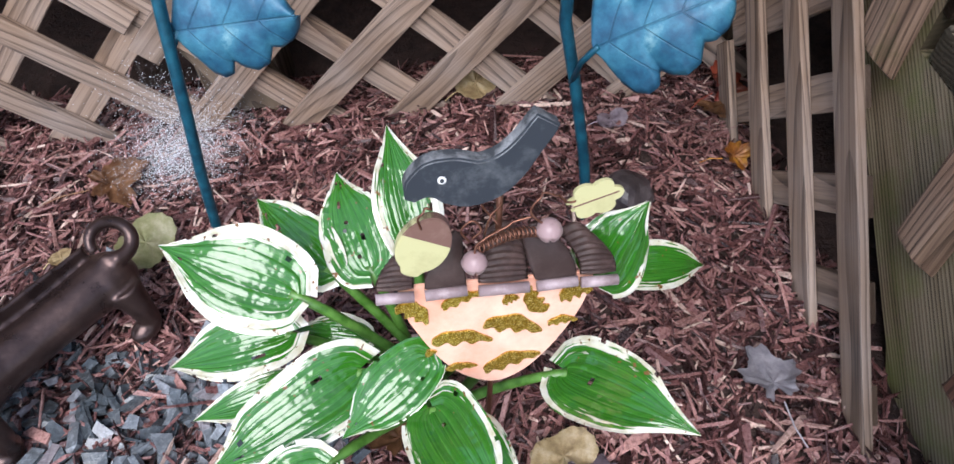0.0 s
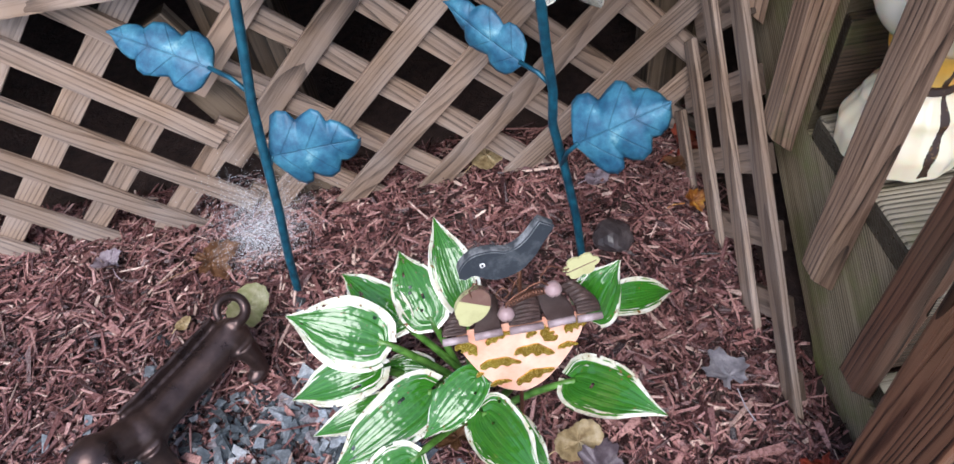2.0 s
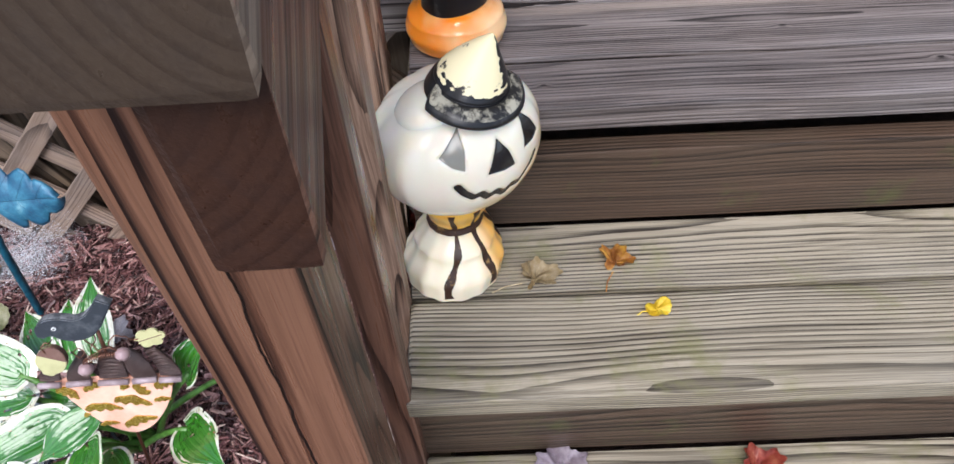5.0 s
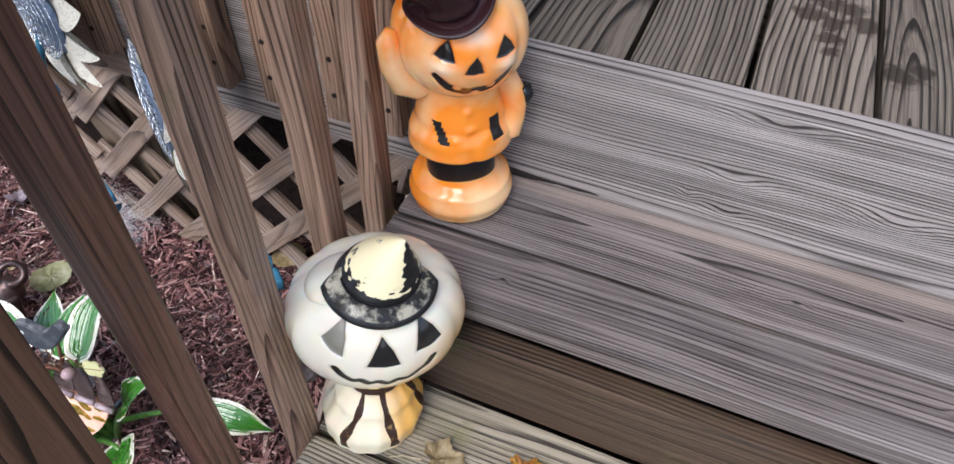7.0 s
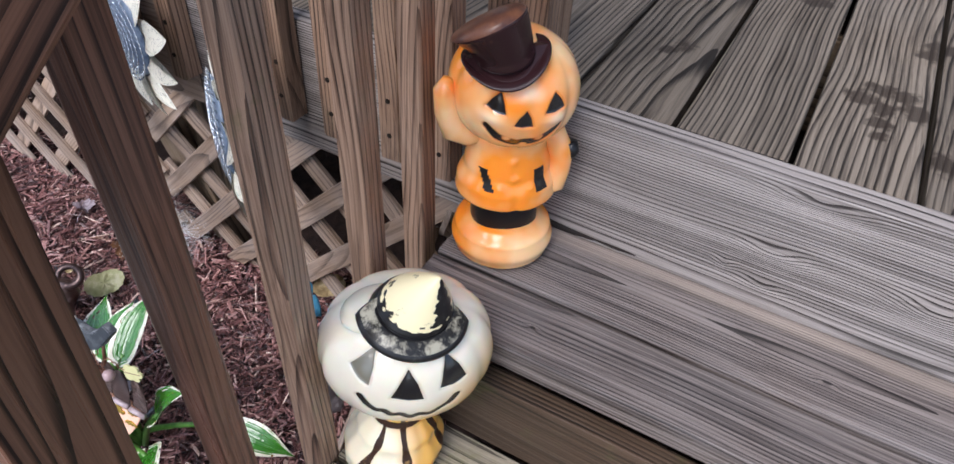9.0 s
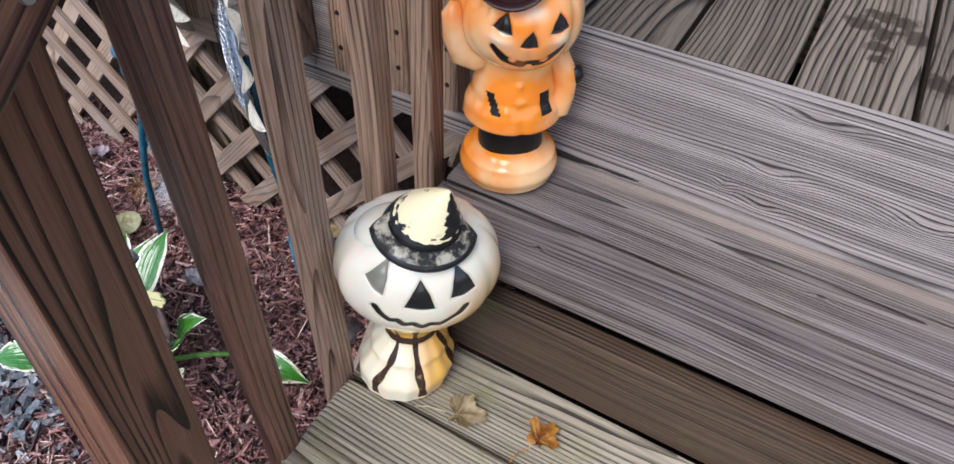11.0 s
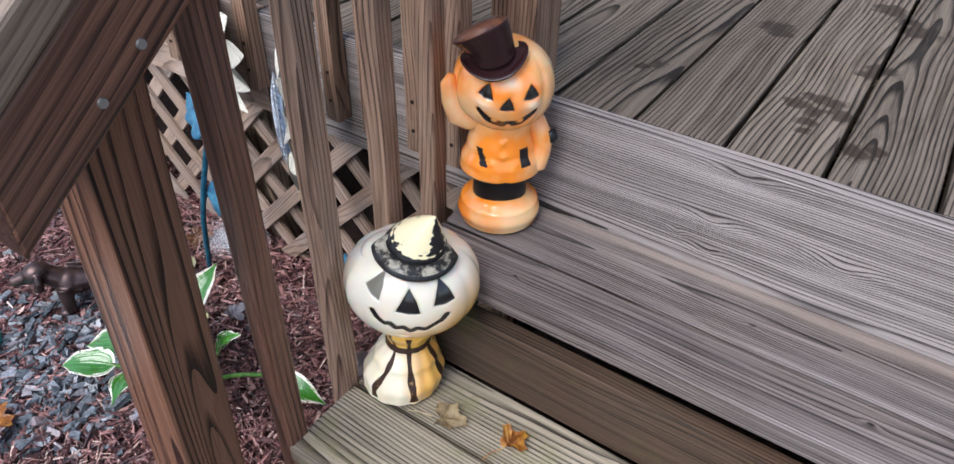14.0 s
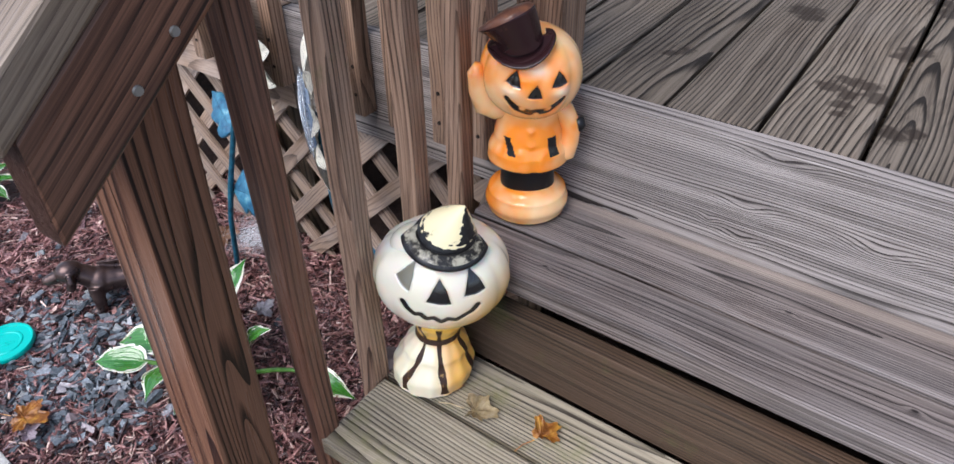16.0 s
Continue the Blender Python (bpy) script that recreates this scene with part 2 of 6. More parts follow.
M_RISER = wood("dark_riser_wood", (0.088, 0.054, 0.035), (0.046, 0.028, 0.018), (0.010, 0.007, 0.005), 0.45, 50, 0.3, (0.060, 0.050, 0.037), 0.22, tilt=0.01)
M_STRING = wood("mossy_stringer_wood", (0.34, 0.27, 0.175), (0.2, 0.15, 0.092), (0.06, 0.045, 0.026), 0.55, 62, 0.35, (0.18, 0.145, 0.1), 0.6, 0.0008, False, 1.0, lines=0.6, mosscol=(0.16, 0.18, 0.05))
M_POST = wood("wet_post_wood", (0.165, 0.079, 0.046), (0.082, 0.035, 0.020), (0.010, 0.004, 0.003), 0.36, 21, 0.10, (0.1, 0.066, 0.046), 0.0, 0.0009, False, 1.0, crack=True, run=0.08, lines=0.66, fuzz=0.95, tilt=0.010, wander=0.013, jitter=1.3, foot=0.10, knots_at=((-0.695, 0.26, 0.021, 0.42, 0.060),), knot_axis="Y", scar=False, soft_edge=0.6)
M_BALUSTER = wood("brown_baluster_wood", (0.330, 0.209, 0.139), (0.154, 0.089, 0.057), (0.020, 0.010, 0.006), 0.40, 46, 0.25, (0.199, 0.165, 0.136), 0.05, 0.0008, False, 1.0, run=0.07, lines=0.42, fuzz=1.15, tilt=0.030, wander=0.020, jitter=0.9, soft_edge=0.62)
M_RAIL = wood("rail_wood", (0.190, 0.090, 0.054), (0.095, 0.042, 0.025), (0.016, 0.007, 0.005), 0.38, 36, 0.3, (0.105, 0.07, 0.055), 0.0, 0.0006, False, 0.9, run=0.04, tilt=0.012, wander=0.014, fuzz=1.2, lines=0.42, soft_edge=0.6)
M_CAP = wood("weathered_cap_wood", (0.2, 0.146, 0.1), (0.102, 0.069, 0.046), (0.024, 0.014, 0.009), 0.42, 40, 0.5, (0.17, 0.138, 0.108), 0.0, 0.0006, False, 0.9, run=0.04, tilt=0.012, wander=0.014, fuzz=1.0, lines=0.42, soft_edge=0.6)
M_FASCIA = wood("fascia_wood", (0.401, 0.353, 0.325), (0.216, 0.185, 0.168), (0.024, 0.017, 0.015), 0.46, 78, 0.4, (0.308, 0.279, 0.265), knots=False, lines=0.75, fuzz=1.25, tilt=0.003, wander=0.006, jitter=0.8, knots_at=((1.257, 0.568, 0.012, 0.009, 0.005), (1.309, 0.606, 0.040, 0.016, 0.011), (1.31, 0.553, 0.026, 0.010, 0.005), (1.498, 0.603, 0.050, 0.020, 0.014), (1.335, 0.700, 0.060, 0.012, 0.012), (1.12, 0.612, 0.20, 0.020, 0.010)), scar=False, soft_edge=0.55)
M_SLAT = wood("lattice_wood", (0.315, 0.215, 0.148), (0.168, 0.108, 0.071), (0.040, 0.024, 0.016), 0.5, 50, 0.7, (0.300, 0.252, 0.225), 0.0, 0.0006, knots=False, lines=0.42, fuzz=1.0, tilt=0.03, wander=0.02, soft_edge=0.6)
M_DARK = wood("old_dark_wood", (0.2, 0.14, 0.09), (0.12, 0.08, 0.05), (0.04, 0.03, 0.02), 0.6, 20, 0.3)
M_SCREW, n, l, b = shader("dull_zinc", 0.42, 0.9)
b.inputs["Base Color"].default_value = (0.33, 0.34, 0.33, 1)


# ---- building helpers ----
def world_of(ob):
    m = ob.matrix_basis.copy()
    return world_of(ob.parent) @ ob.matrix_parent_inverse @ m if ob.parent else m


def part(name, bm, material, parent=None, label="", matrix=None, smooth=False):
    """Links a bmesh as one mesh object under a thing or a part."""
    me = bpy.data.meshes.new(name)
    bm.to_mesh(me)
    bm.free()
    for mat in material if isinstance(material, (list, tuple)) else [material]:
        me.materials.append(mat)
    if smooth:
        me.polygons.foreach_set("use_smooth", [True] * len(me.polygons))
    ob = new(name, me)
    if parent is not None:
        ob.parent = parent
        ob.matrix_parent_inverse = world_of(parent).inverted()
    if matrix is not None:
        ob.matrix_basis = matrix
    if label:
        ob["label"] = label
    return ob


def thing(name, label, category, group="", kind="", at=None):
    ob = new(name)
    ob.empty_display_size = 0.05
    if at is not None:
        ob.matrix_basis = Matrix.Translation(at)
    return tagged(ob, label, category, group, kind)


def box(lx, ly, lz, c=0.003, wear=0.0, seed=0):
    """A board centred on its own origin, its length along x, with worn arrises."""
    bm = bmesh.new()
    bmesh.ops.create_cube(bm, size=1.0, matrix=Matrix.Diagonal((lx, ly, lz, 1)))
    if c:
        bmesh.ops.bevel(bm, geom=bm.edges[:], offset=c, segments=2, affect="EDGES", profile=0.6)
    if wear:
        rng = random.Random(seed)
        for v in bm.verts:
            v.co += Vector((rng.uniform(-1, 1), rng.uniform(-1, 1), rng.uniform(-1, 1))) * wear
    return bm


def axes(origin, xdir, zdir):
    """A pose from the way of the length and the way of the upper face."""
    x = Vector(xdir).normalized()
    z = Vector(zdir)
    z = (z - x * z.dot(x)).normalized()
    y = z.cross(x)
    m = Matrix((x, y, z)).transposed().to_4x4()
    m.translation = Vector(origin)
    return m


def board(name, a, b, up, width, thick, mat, parent, label="", c=0.003, seed=0):
    """A straight board from a to b; up is the normal of its wide face."""
    a, b = Vector(a), Vector(b)
    return part(name, box((b - a).length, width, thick, c, 0.0008, seed), mat, parent, label, axes((a + b) / 2, b - a, up))


def prism(outline, depth):
    """A flat outline (x, y) pulled to a depth along z."""
    bm = bmesh.new()
    lo = [bm.verts.new((x, y, -depth / 2)) for x, y in outline]
    hi = [bm.verts.new((x, y, depth / 2)) for x, y in outline]
    k = len(outline)
    bm.faces.new(hi)
    bm.faces.new(lo[::-1])
    for i in range(k):
        bm.faces.new((lo[i], lo[(i + 1) % k], hi[(i + 1) % k], hi[i]))
    bmesh.ops.recalc_face_normals(bm, faces=bm.faces[:])
    return bm


def tube(points, radii, sides=8, cap=True):
    """A round bar through points."""
    bm = bmesh.new()
    pts = [Vector(p) for p in points]
    if isinstance(radii, (int, float)):
        radii = [radii] * len(pts)
    rings = []
    ref = None
    for i, p in enumerate(pts):
        d = (pts[min(i + 1, len(pts) - 1)] - pts[max(i - 1, 0)]).normalized()
        if ref is None:
            ref = d.orthogonal().normalized()
        ref = (ref - d * ref.dot(d)).normalized()
        side = d.cross(ref)
        rings.append([bm.verts.new(p + (ref * math.cos(a) + side * math.sin(a)) * radii[i]) for a in (2 * math.pi * k / sides for k in range(sides))])
    for r0, r1 in zip(rings, rings[1:]):
        for k in range(sides):
            bm.faces.new((r0[k], r0[(k + 1) % sides], r1[(k + 1) % sides], r1[k]))
    if cap:
        bm.faces.new(rings[0][::-1])
        bm.faces.new(rings[-1])
    return bm


# ---- sizes of the place ----
DECK_Z = 0.72
T2_Z, T1_Z, T0_Z = 0.52, 0.318, 0.12
RIM_Y = -0.045
STAIR_X0, STAIR_X1 = 0.882, 2.15
DECK_X0, DECK_X1, DECK_Y1 = -2.0, 2.6, 3.0

# ---- deck ----
deck = thing("deck", "weathered grey-brown timber deck with damp stains", "deck", kind="structure")
board("rim_board", (DECK_X0, RIM_Y + 0.019, 0.602), (0.30, RIM_Y + 0.019, 0.602), (0, -1, 0), 0.238, 0.038, M_SLAT, deck, "wide weathered rim board", 0.005)
board("rim_board", (0.302, RIM_Y + 0.019, 0.602), (DECK_X1, RIM_Y + 0.019, 0.602), (0, -1, 0), 0.238, 0.038, M_FASCIA, deck, "wide weathered rim board with knots", 0.006)
xs = [0.70 + 0.1465 * i for i in range(-18, 13)]
for i, x in enumerate(xs):
    board("deck_board", (x + 0.073, RIM_Y + 0.0395, DECK_Z - 0.019 - 0.002 * (i % 3)), (x + 0.073, DECK_Y1, DECK_Z - 0.019 - 0.002 * (i % 3)), (0, 0, 1), 0.1385, 0.036, M_DECK, deck, seed=i)
board("joist", (DECK_X0, 0.5, 0.58), (DECK_X1, 0.5, 0.58), (0, 1, 0), 0.18, 0.038, M_DARK, deck)
board("joist", (DECK_X0, 1.6, 0.58), (DECK_X1, 1.6, 0.58), (0, 1, 0), 0.18, 0.038, M_DARK, deck)
board("support_post", (0.13, 0.10, -0.1), (0.13, 0.10, 0.60), (0, -1, 0), 0.12, 0.09, M_DARK, deck, "rough support post behind the lattice")
board("support_post", (0.845, 0.14, -0.1), (0.845, 0.14, 0.60), (0, -1, 0), 0.09, 0.09, M_DARK, deck)
board("brace", (0.00, 0.04, 0.40), (0.17, 0.04, 0.0), (0, -1, 0), 0.085, 0.03, M_DARK, deck, "short diagonal brace")

M_BLOCKER, n, l, b = shader("grey_blocker", 0.7)
tc = n.new("ShaderNodeTexCoord")
l.new(ramp(n, l, noise_tex(n, l, tc.outputs["Object"], 12, 5), ((0.3, (0.13, 0.133, 0.136)), (0.7, (0.17, 0.173, 0.176)))), b.inputs["Base Color"])
# plain unseen wall added behind the deck to hold back sky light
board("sky_block_wall", (DECK_X0 - 1.0, 1.45, 2.1), (DECK_X1 + 1.5, 1.45, 2.1), (0, -1, 0), 2.76, 0.12, M_BLOCKER, None)
tagged(bpy.data.objects["sky_block_wall"], "plain grey unseen wall added behind the deck to block sky light", "wall", kind="structure")
# plain unseen slab added overhead, shading the back of the deck
tagged(board("sky_block_eave", (DECK_X0 - 1.0, 0.97, 2.86), (DECK_X1 + 1.5, 0.97, 2.86), (0, 0, 1), 0.84, 0.16, M_BLOCKER, None), "plain grey unseen slab added above the deck to shade its back", "roof", kind="structure")

M_SCREW_HOLE, n, l, b = shader("dark_screw_hole", 0.6, 0.5)
b.inputs["Base Color"].default_value = (0.02, 0.014, 0.011, 1)
# ---- deck rail: corner post and balusters fixed to the rim ----
deck_rail = thing("deck_railing", "brown timber deck railing with square balusters screwed to the rim", "railing")
board("post", (0.905, 0.041, DECK_Z), (0.905, 0.041, 1.62), (0, -1, 0), 0.088, 0.088, M_BALUSTER, deck_rail, "square corner post", 0.004)
for i, x in enumerate((-0.37, -0.23, -0.09, 0.05, 0.19, 0.33, 0.555, 0.655, 0.765, 0.853)):
    if i == 5:
        x = 0.315
    board("baluster", (x - 0.017, RIM_Y - 0.02, 0.556), (x - 0.017, RIM_Y - 0.02, 1.55), (0, -1, 0), 0.036, 0.036, M_BALUSTER, deck_rail, seed=i)
    # near-black discs give the dark of sunken screw holes
    for sz in (0.602, 0.662):
        bm = bmesh.new()
        bmesh.ops.create_cone(bm, segments=10, radius1=0.0042, radius2=0.0036, depth=0.002, cap_ends=True)
        part("screw", bm, M_SCREW_HOLE, deck_rail, "dark disc standing for a sunken screw hole", axes((x - 0.017, RIM_Y - 0.0385, sz), (1, 0, 0), (0, -1, 0)))

# ---- stairs ----
RS = 0.765  # slope of the stairs
stairs = thing("staircase", "weathered timber stairs up to the deck, damp and mossy lower down", "stairs", kind="structure")
TREADS = (("upper", T2_Z, -0.290, -0.185, -0.047, M_TREAD), ("middle", T1_Z, -0.586, -0.431, -0.306, M_TREAD_LOW), ("lower", T0_Z, -0.846, -0.692, -0.566, M_TREAD_LOW))
for i, (_, z, y0, y1, y2, mat) in enumerate(TREADS):
    xa = STAIR_X0 + (0.012, 0.002, 0.009)[i]
    for ya, yb in ((y0, y1 - 0.004), (y1 + 0.004, y2 - 0.001)):
        board("tread", (xa, (ya + yb) / 2, z - 0.019), (STAIR_X1, (ya + yb) / 2, z - 0.019), (0, 0, 1), yb - ya, 0.038, mat, stairs, c=0.005, seed=i)
# risers take a wood much darker than the treads
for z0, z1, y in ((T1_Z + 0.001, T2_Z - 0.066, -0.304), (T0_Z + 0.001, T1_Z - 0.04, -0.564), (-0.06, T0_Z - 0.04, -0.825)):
    board("riser", (STAIR_X0 + 0.006, y + 0.017, (z0 + z1) / 2), (STAIR_X1, y + 0.017, (z0 + z1) / 2), (0, -1, 0), z1 - z0, 0.032, M_RISER, stairs, "dark riser board")
# plain unseen closures below the deck and behind the far stair end, blocking light
board("skirt_wall", (DECK_X0 + 0.02, 0.02, 0.30), (DECK_X0 + 0.02, DECK_Y1, 0.30), (1, 0, 0), 0.76, 0.03, M_DARK, deck)
board("skirt_wall", (DECK_X1 - 0.02, 0.02, 0.30), (DECK_X1 - 0.02, DECK_Y1, 0.30), (1, 0, 0), 0.76, 0.03, M_DARK, deck)
board("skirt_wall", (DECK_X0, DECK_Y1 - 0.02, 0.30), (DECK_X1, DECK_Y1 - 0.02, 0.30), (0, 1, 0), 0.76, 0.03, M_DARK, deck)
board("skirt_wall", (STAIR_X1 + 0.01, 0.010, 0.21), (DECK_X1, 0.010, 0.21), (0, 1, 0), 0.54, 0.03, M_DARK, deck)
closing = [(-0.81, -0.05), (-0.81, T0_Z - 0.04), (-0.545, T0_Z - 0.04), (-0.545, T1_Z - 0.04), (-0.285, T1_Z - 0.04), (-0.285, T2_Z - 0.04), (-0.005, T2_Z - 0.04), (-0.005, -0.05)]
part("side_panel", prism(closing, 0.02), M_DARK, stairs, "plain dark unseen panel blocking light below the stairs", Matrix(((0, 0, 1, STAIR_X1 - 0.035), (1, 0, 0, 0), (0, 1, 0, 0), (0, 0, 0, 1))))
# notched stringers under the treads
notch = [(-0.82, -0.05), (-0.82, T0_Z - 0.04), (-0.55, T0_Z - 0.04), (-0.55, T1_Z - 0.04), (-0.29, T1_Z - 0.04), (-0.29, T2_Z - 0.04), (-0.05, T2_Z - 0.04), (-0.05, 0.33), (-0.46, 0.02), (-0.52, -0.05)]
for x in (STAIR_X0 + 0.004, STAIR_X1 - 0.03):
    m = Matrix(((0, 0, 1, x + 0.019), (1, 0, 0, 0), (0, 1, 0, 0), (0, 0, 0, 1)))
    # grain along the slope
    ang = math.atan2(RS, 1.0)
    spin = Matrix.Rotation(ang, 4, "Z")
    bm = prism(notch, 0.036)
    bm.transform(spin.inverted())
    m = m @ spin
    part("stringer", bm, M_STRING, stairs, "mossy green notched stringer", m)

# ---- stair rail ----
RAIL_B = -0.02


def rail_z(y, z0):
    return z0 + RS * (y + 0.80)


stair_rail = thing("stair_railing", "red-brown wet timber stair railing with square balusters", "railing")
board("newel_post", (0.845, -0.719, -0.08), (0.830, -0.675, 0.985), (0, -1, 0), 0.091, 0.081, M_POST, stair_rail, "cracked red-brown square newel post", 0.005)
slope = Vector((0, 1, RS)).normalized()
nrm = Vector((0, -RS, 1)).normalized()
ra, rb = Vector((0.909, -0.815, 0.925)), Vector((0.909, RAIL_B, 0.925 + RS * (RAIL_B + 0.815)))
rail = board("side_rail", ra, rb, nrm, 0.046, 0.084, M_RAIL, stair_rail, "sloping side rail with screws", 0.005)
for v in rail.data.vertices:
    if v.co.x < 0:
        v.co.x += v.co.z * RS
cap_a = Vector((0.864, -0.842, 0.958)) + nrm * 0.018 + slope * 0.03
cap_b = cap_a + slope * 1.03
cap = board("rail_cap", cap_a, cap_b, nrm, 0.142, 0.038, M_CAP, stair_rail, "flat sloping cap board", 0.005)
for v in cap.data.vertices:
    if v.co.x < 0:
        v.co.x += v.co.z * RS
for y, z in ((-0.663, 1.071), (-0.663, 1.013), (-0.711, 0.977)):
    p = Vector((0.9328, y, z))
    bm = bmesh.new()
    bmesh.ops.create_cone(bm, segments=12, radius1=0.0052, radius2=0.0044, depth=0.0026, cap_ends=True)
    part("screw", bm, M_SCREW, stair_rail, "dull zinc screw head", axes(p, (0, 1, 0), (1, 0, 0)))
for i, (bx, y) in enumerate(((0.8735, -0.566), (0.867, -0.4375), (0.852, -0.2825), (0.845, -0.150))):
    zb = (0.085, 0.141, 0.250, 0.360)[i]
    bl = board("baluster", (bx, y, zb), (bx, y, rail_z(y, 0.965)), (0, -1, 0), 0.035, 0.035, M_RAIL if i == 0 else M_BALUSTER, stair_rail, "square baluster with bevelled foot", 0.004, i)
    for v in bl.data.vertices:
        if v.co.x < 0:
            v.co.x += (v.co.y + 0.0155) * 1.0

# ---- lattice under the deck and the stairs ----
def clip_line(c, s, x0, x1, z0, z1):
    """Ends of the 45 degree line z = s * (x - c) inside a box."""
    t = sorted((((z0) / s + c), (z1 / s + c)))
    a, b = max(t[0], x0), min(t[1], x1)
    return (a, b) if b - a > 0.05 else None


def lattice(name, label, x0, x1, front, to_world, pitch, off_up, off_down, z1=0.50, cut=None):
    ob = thing(name, label, "lattice", kind="structure")
    for s, off in ((1, off_up), (-1, off_down)):
        layer = -0.0055 if (s == front) else 0.0055
        c = off - 12 * pitch
        while c < x1 + 2:
            ends = clip_line(c, s, x0, x1, 0.0, z1)
            if ends:
                a, b = ends
                za, zb = s * (a - c), s * (b - c)
                w = 0.0205
                if cut:
                    keep = cut(a, za, b, zb)
                    if keep is None:
                        c += pitch
                        continue
                    a, za, b, zb = keep
                d = Vector((b - a, zb - za)).normalized()
                # square the ends off along the panel's edge
                mid = Vector(((a + b) / 2, (za + zb) / 2))
                L = (Vector((b, zb)) - Vector((a, za))).length
                lo = w * d.x / max(abs(d.y), 0.1)
                ends_a = lo if abs(za) < 0.004 else 0.0
                ends_b = lo if abs(zb) < 0.004 else 0.0
                loc = [(-L / 2 + ends_a * 1, -w), (L / 2 - ends_b * (1), -w), (L / 2 + ends_b, w), (-L / 2 - ends_a, w)] if s > 0 else [(-L / 2, -w), (L / 2 - ends_b, -w), (L / 2 + ends_b, w), (-L / 2, w)]
                bm = prism(loc, 0.0105)
                bmesh.ops.bevel(bm, geom=[ed for ed in bm.edges if abs(ed.verts[0].co.z - ed.verts[1].co.z) < 1e-5], offset=0.0012, segments=1, affect="EDGES")
                face = Matrix(((d.x, -d.y, 0, mid.x), (0, 0, -1, layer), (d.y, d.x, 0, mid.y), (0, 0, 0, 1)))
                part("slat", bm, M_SLAT, ob, matrix=to_world @ face)
            c += pitch
    return ob


lattice("lattice_panel_right", "pale weathered diagonal wooden lattice below the deck", 0.04, 0.875, 1, Matrix.Identity(4), 0.157, 0.213, 0.258)
lattice("lattice_panel_left", "pale weathered diagonal wooden lattice skirting the deck", DECK_X0, 0.045, -1, Matrix.Identity(4), 0.157, 0.018, 0.080)


def under_stairs(a, za, b, zb):
    """Keeps what lies behind the panel's sloping edge z = y + 0.54."""
    A, B = Vector((a, za)), Vector((b, zb))
    if (zb - za) > 0:
        return (a, za, b, zb) if a - za > -0.56 else None
    f = lambda p: p.x - p.y + 0.56
    if f(B) < 0:
        return None
    if f(A) < 0:
        A = A + (B - A) * (-f(A) / (f(B) - f(A)))
    return (A.x, A.y, B.x, B.y) if (B - A).length > 0.04 else None


turn = Matrix(((0, 1, 0, 0.834), (1, 0, 0, 0), (0, 0, 1, 0), (0, 0, 0, 1)))
lattice("lattice_panel_side", "weathered wooden lattice closing the side below the stairs", -0.60, -0.012, 1, turn, 0.148, -0.545, -0.349, 0.46, under_stairs)

# ---- ground ----
m, n, l, b = shader("soil", 0.8)
tc = n.new("ShaderNodeTexCoord")
v1 = noise_tex(n, l, tc.outputs["Object"], 40, 6, 0.7)
l.new(ramp(n, l, v1, ((0.3, (0.02, 0.012, 0.01)), (0.7, (0.075, 0.042, 0.035)))), b.inputs["Base Color"])
bump(n, l, b, v1, 1.0, 0.01)
M_SOIL = m


def ground_z(x, y):
    near = math.exp(-((x - 0.2) ** 2 + (y + 0.4) ** 2) / 4.0)
    return -0.006 + near * (0.012 * noise.noise(Vector((x * 5, y * 5, 0.3))) + 0.006 * noise.noise(Vector((x * 19, y * 19, 1.3))))


bm = bmesh.new()
cuts = sorted(set([-400, -60, -12, -5, -3] + [round(-2 + 0.06 * i, 3) for i in range(67)] + [2.6, 3.5, 6, 14, 60, 400]))
cutsy = sorted(set([-400, -60, -12, -5, -3] + [round(-1.9 + 0.06 * i, 3) for i in range(44)] + [1.2, 2.5, 6, 14, 60, 400]))
grid = [[bm.verts.new((x, y, ground_z(x, y) if abs(x) < 3 and abs(y) < 3 else -0.006)) for x in cuts] for y in cutsy]
for j in range(len(cutsy) - 1):
    for i in range(len(cuts) - 1):
        bm.faces.new((grid[j][i], grid[j][i + 1], grid[j + 1][i + 1], grid[j + 1][i]))
tagged(part("ground", bm, M_SOIL, smooth=True), "dark damp soil under wood mulch", "ground", kind="structure")

# ---- mulch and stone chips ----
def island_material(name, stops, rough=0.6, noise_scale=60.0, spec=0.5):
    """Each loose piece takes its own colour."""
    m, n, l, b = shader(name, rough, 0.0, spec)
    geo = n.new("ShaderNodeNewGeometry")
    tc = n.new("ShaderNodeTexCoord")
    col = ramp(n, l, geo.outputs["Random Per Island"], stops)
    fine = noise_tex(n, l, tc.outputs["Object"], noise_scale * 4, 4, 0.7)
    big = noise_tex(n, l, tc.outputs["Object"], 6, 3)
    hs = n.new("ShaderNodeHueSaturation")
    l.new(col, hs.inputs["Color"])
    l.new(math_node(n, l, "MULTIPLY", value_ramp(n, l, fine, 0.3, 0.7, 0.55, 1.45), value_ramp(n, l, big, 0.35, 0.65, 0.75, 1.25)), hs.inputs["Value"])
    l.new(hs.outputs["Color"], b.inputs["Base Color"])
    l.new(value_ramp(n, l, fine, 0.3, 0.7, rough - 0.22, rough + 0.15), b.inputs["Roughness"])
    bump(n, l, b, fine, 0.7, 0.002)
    return m


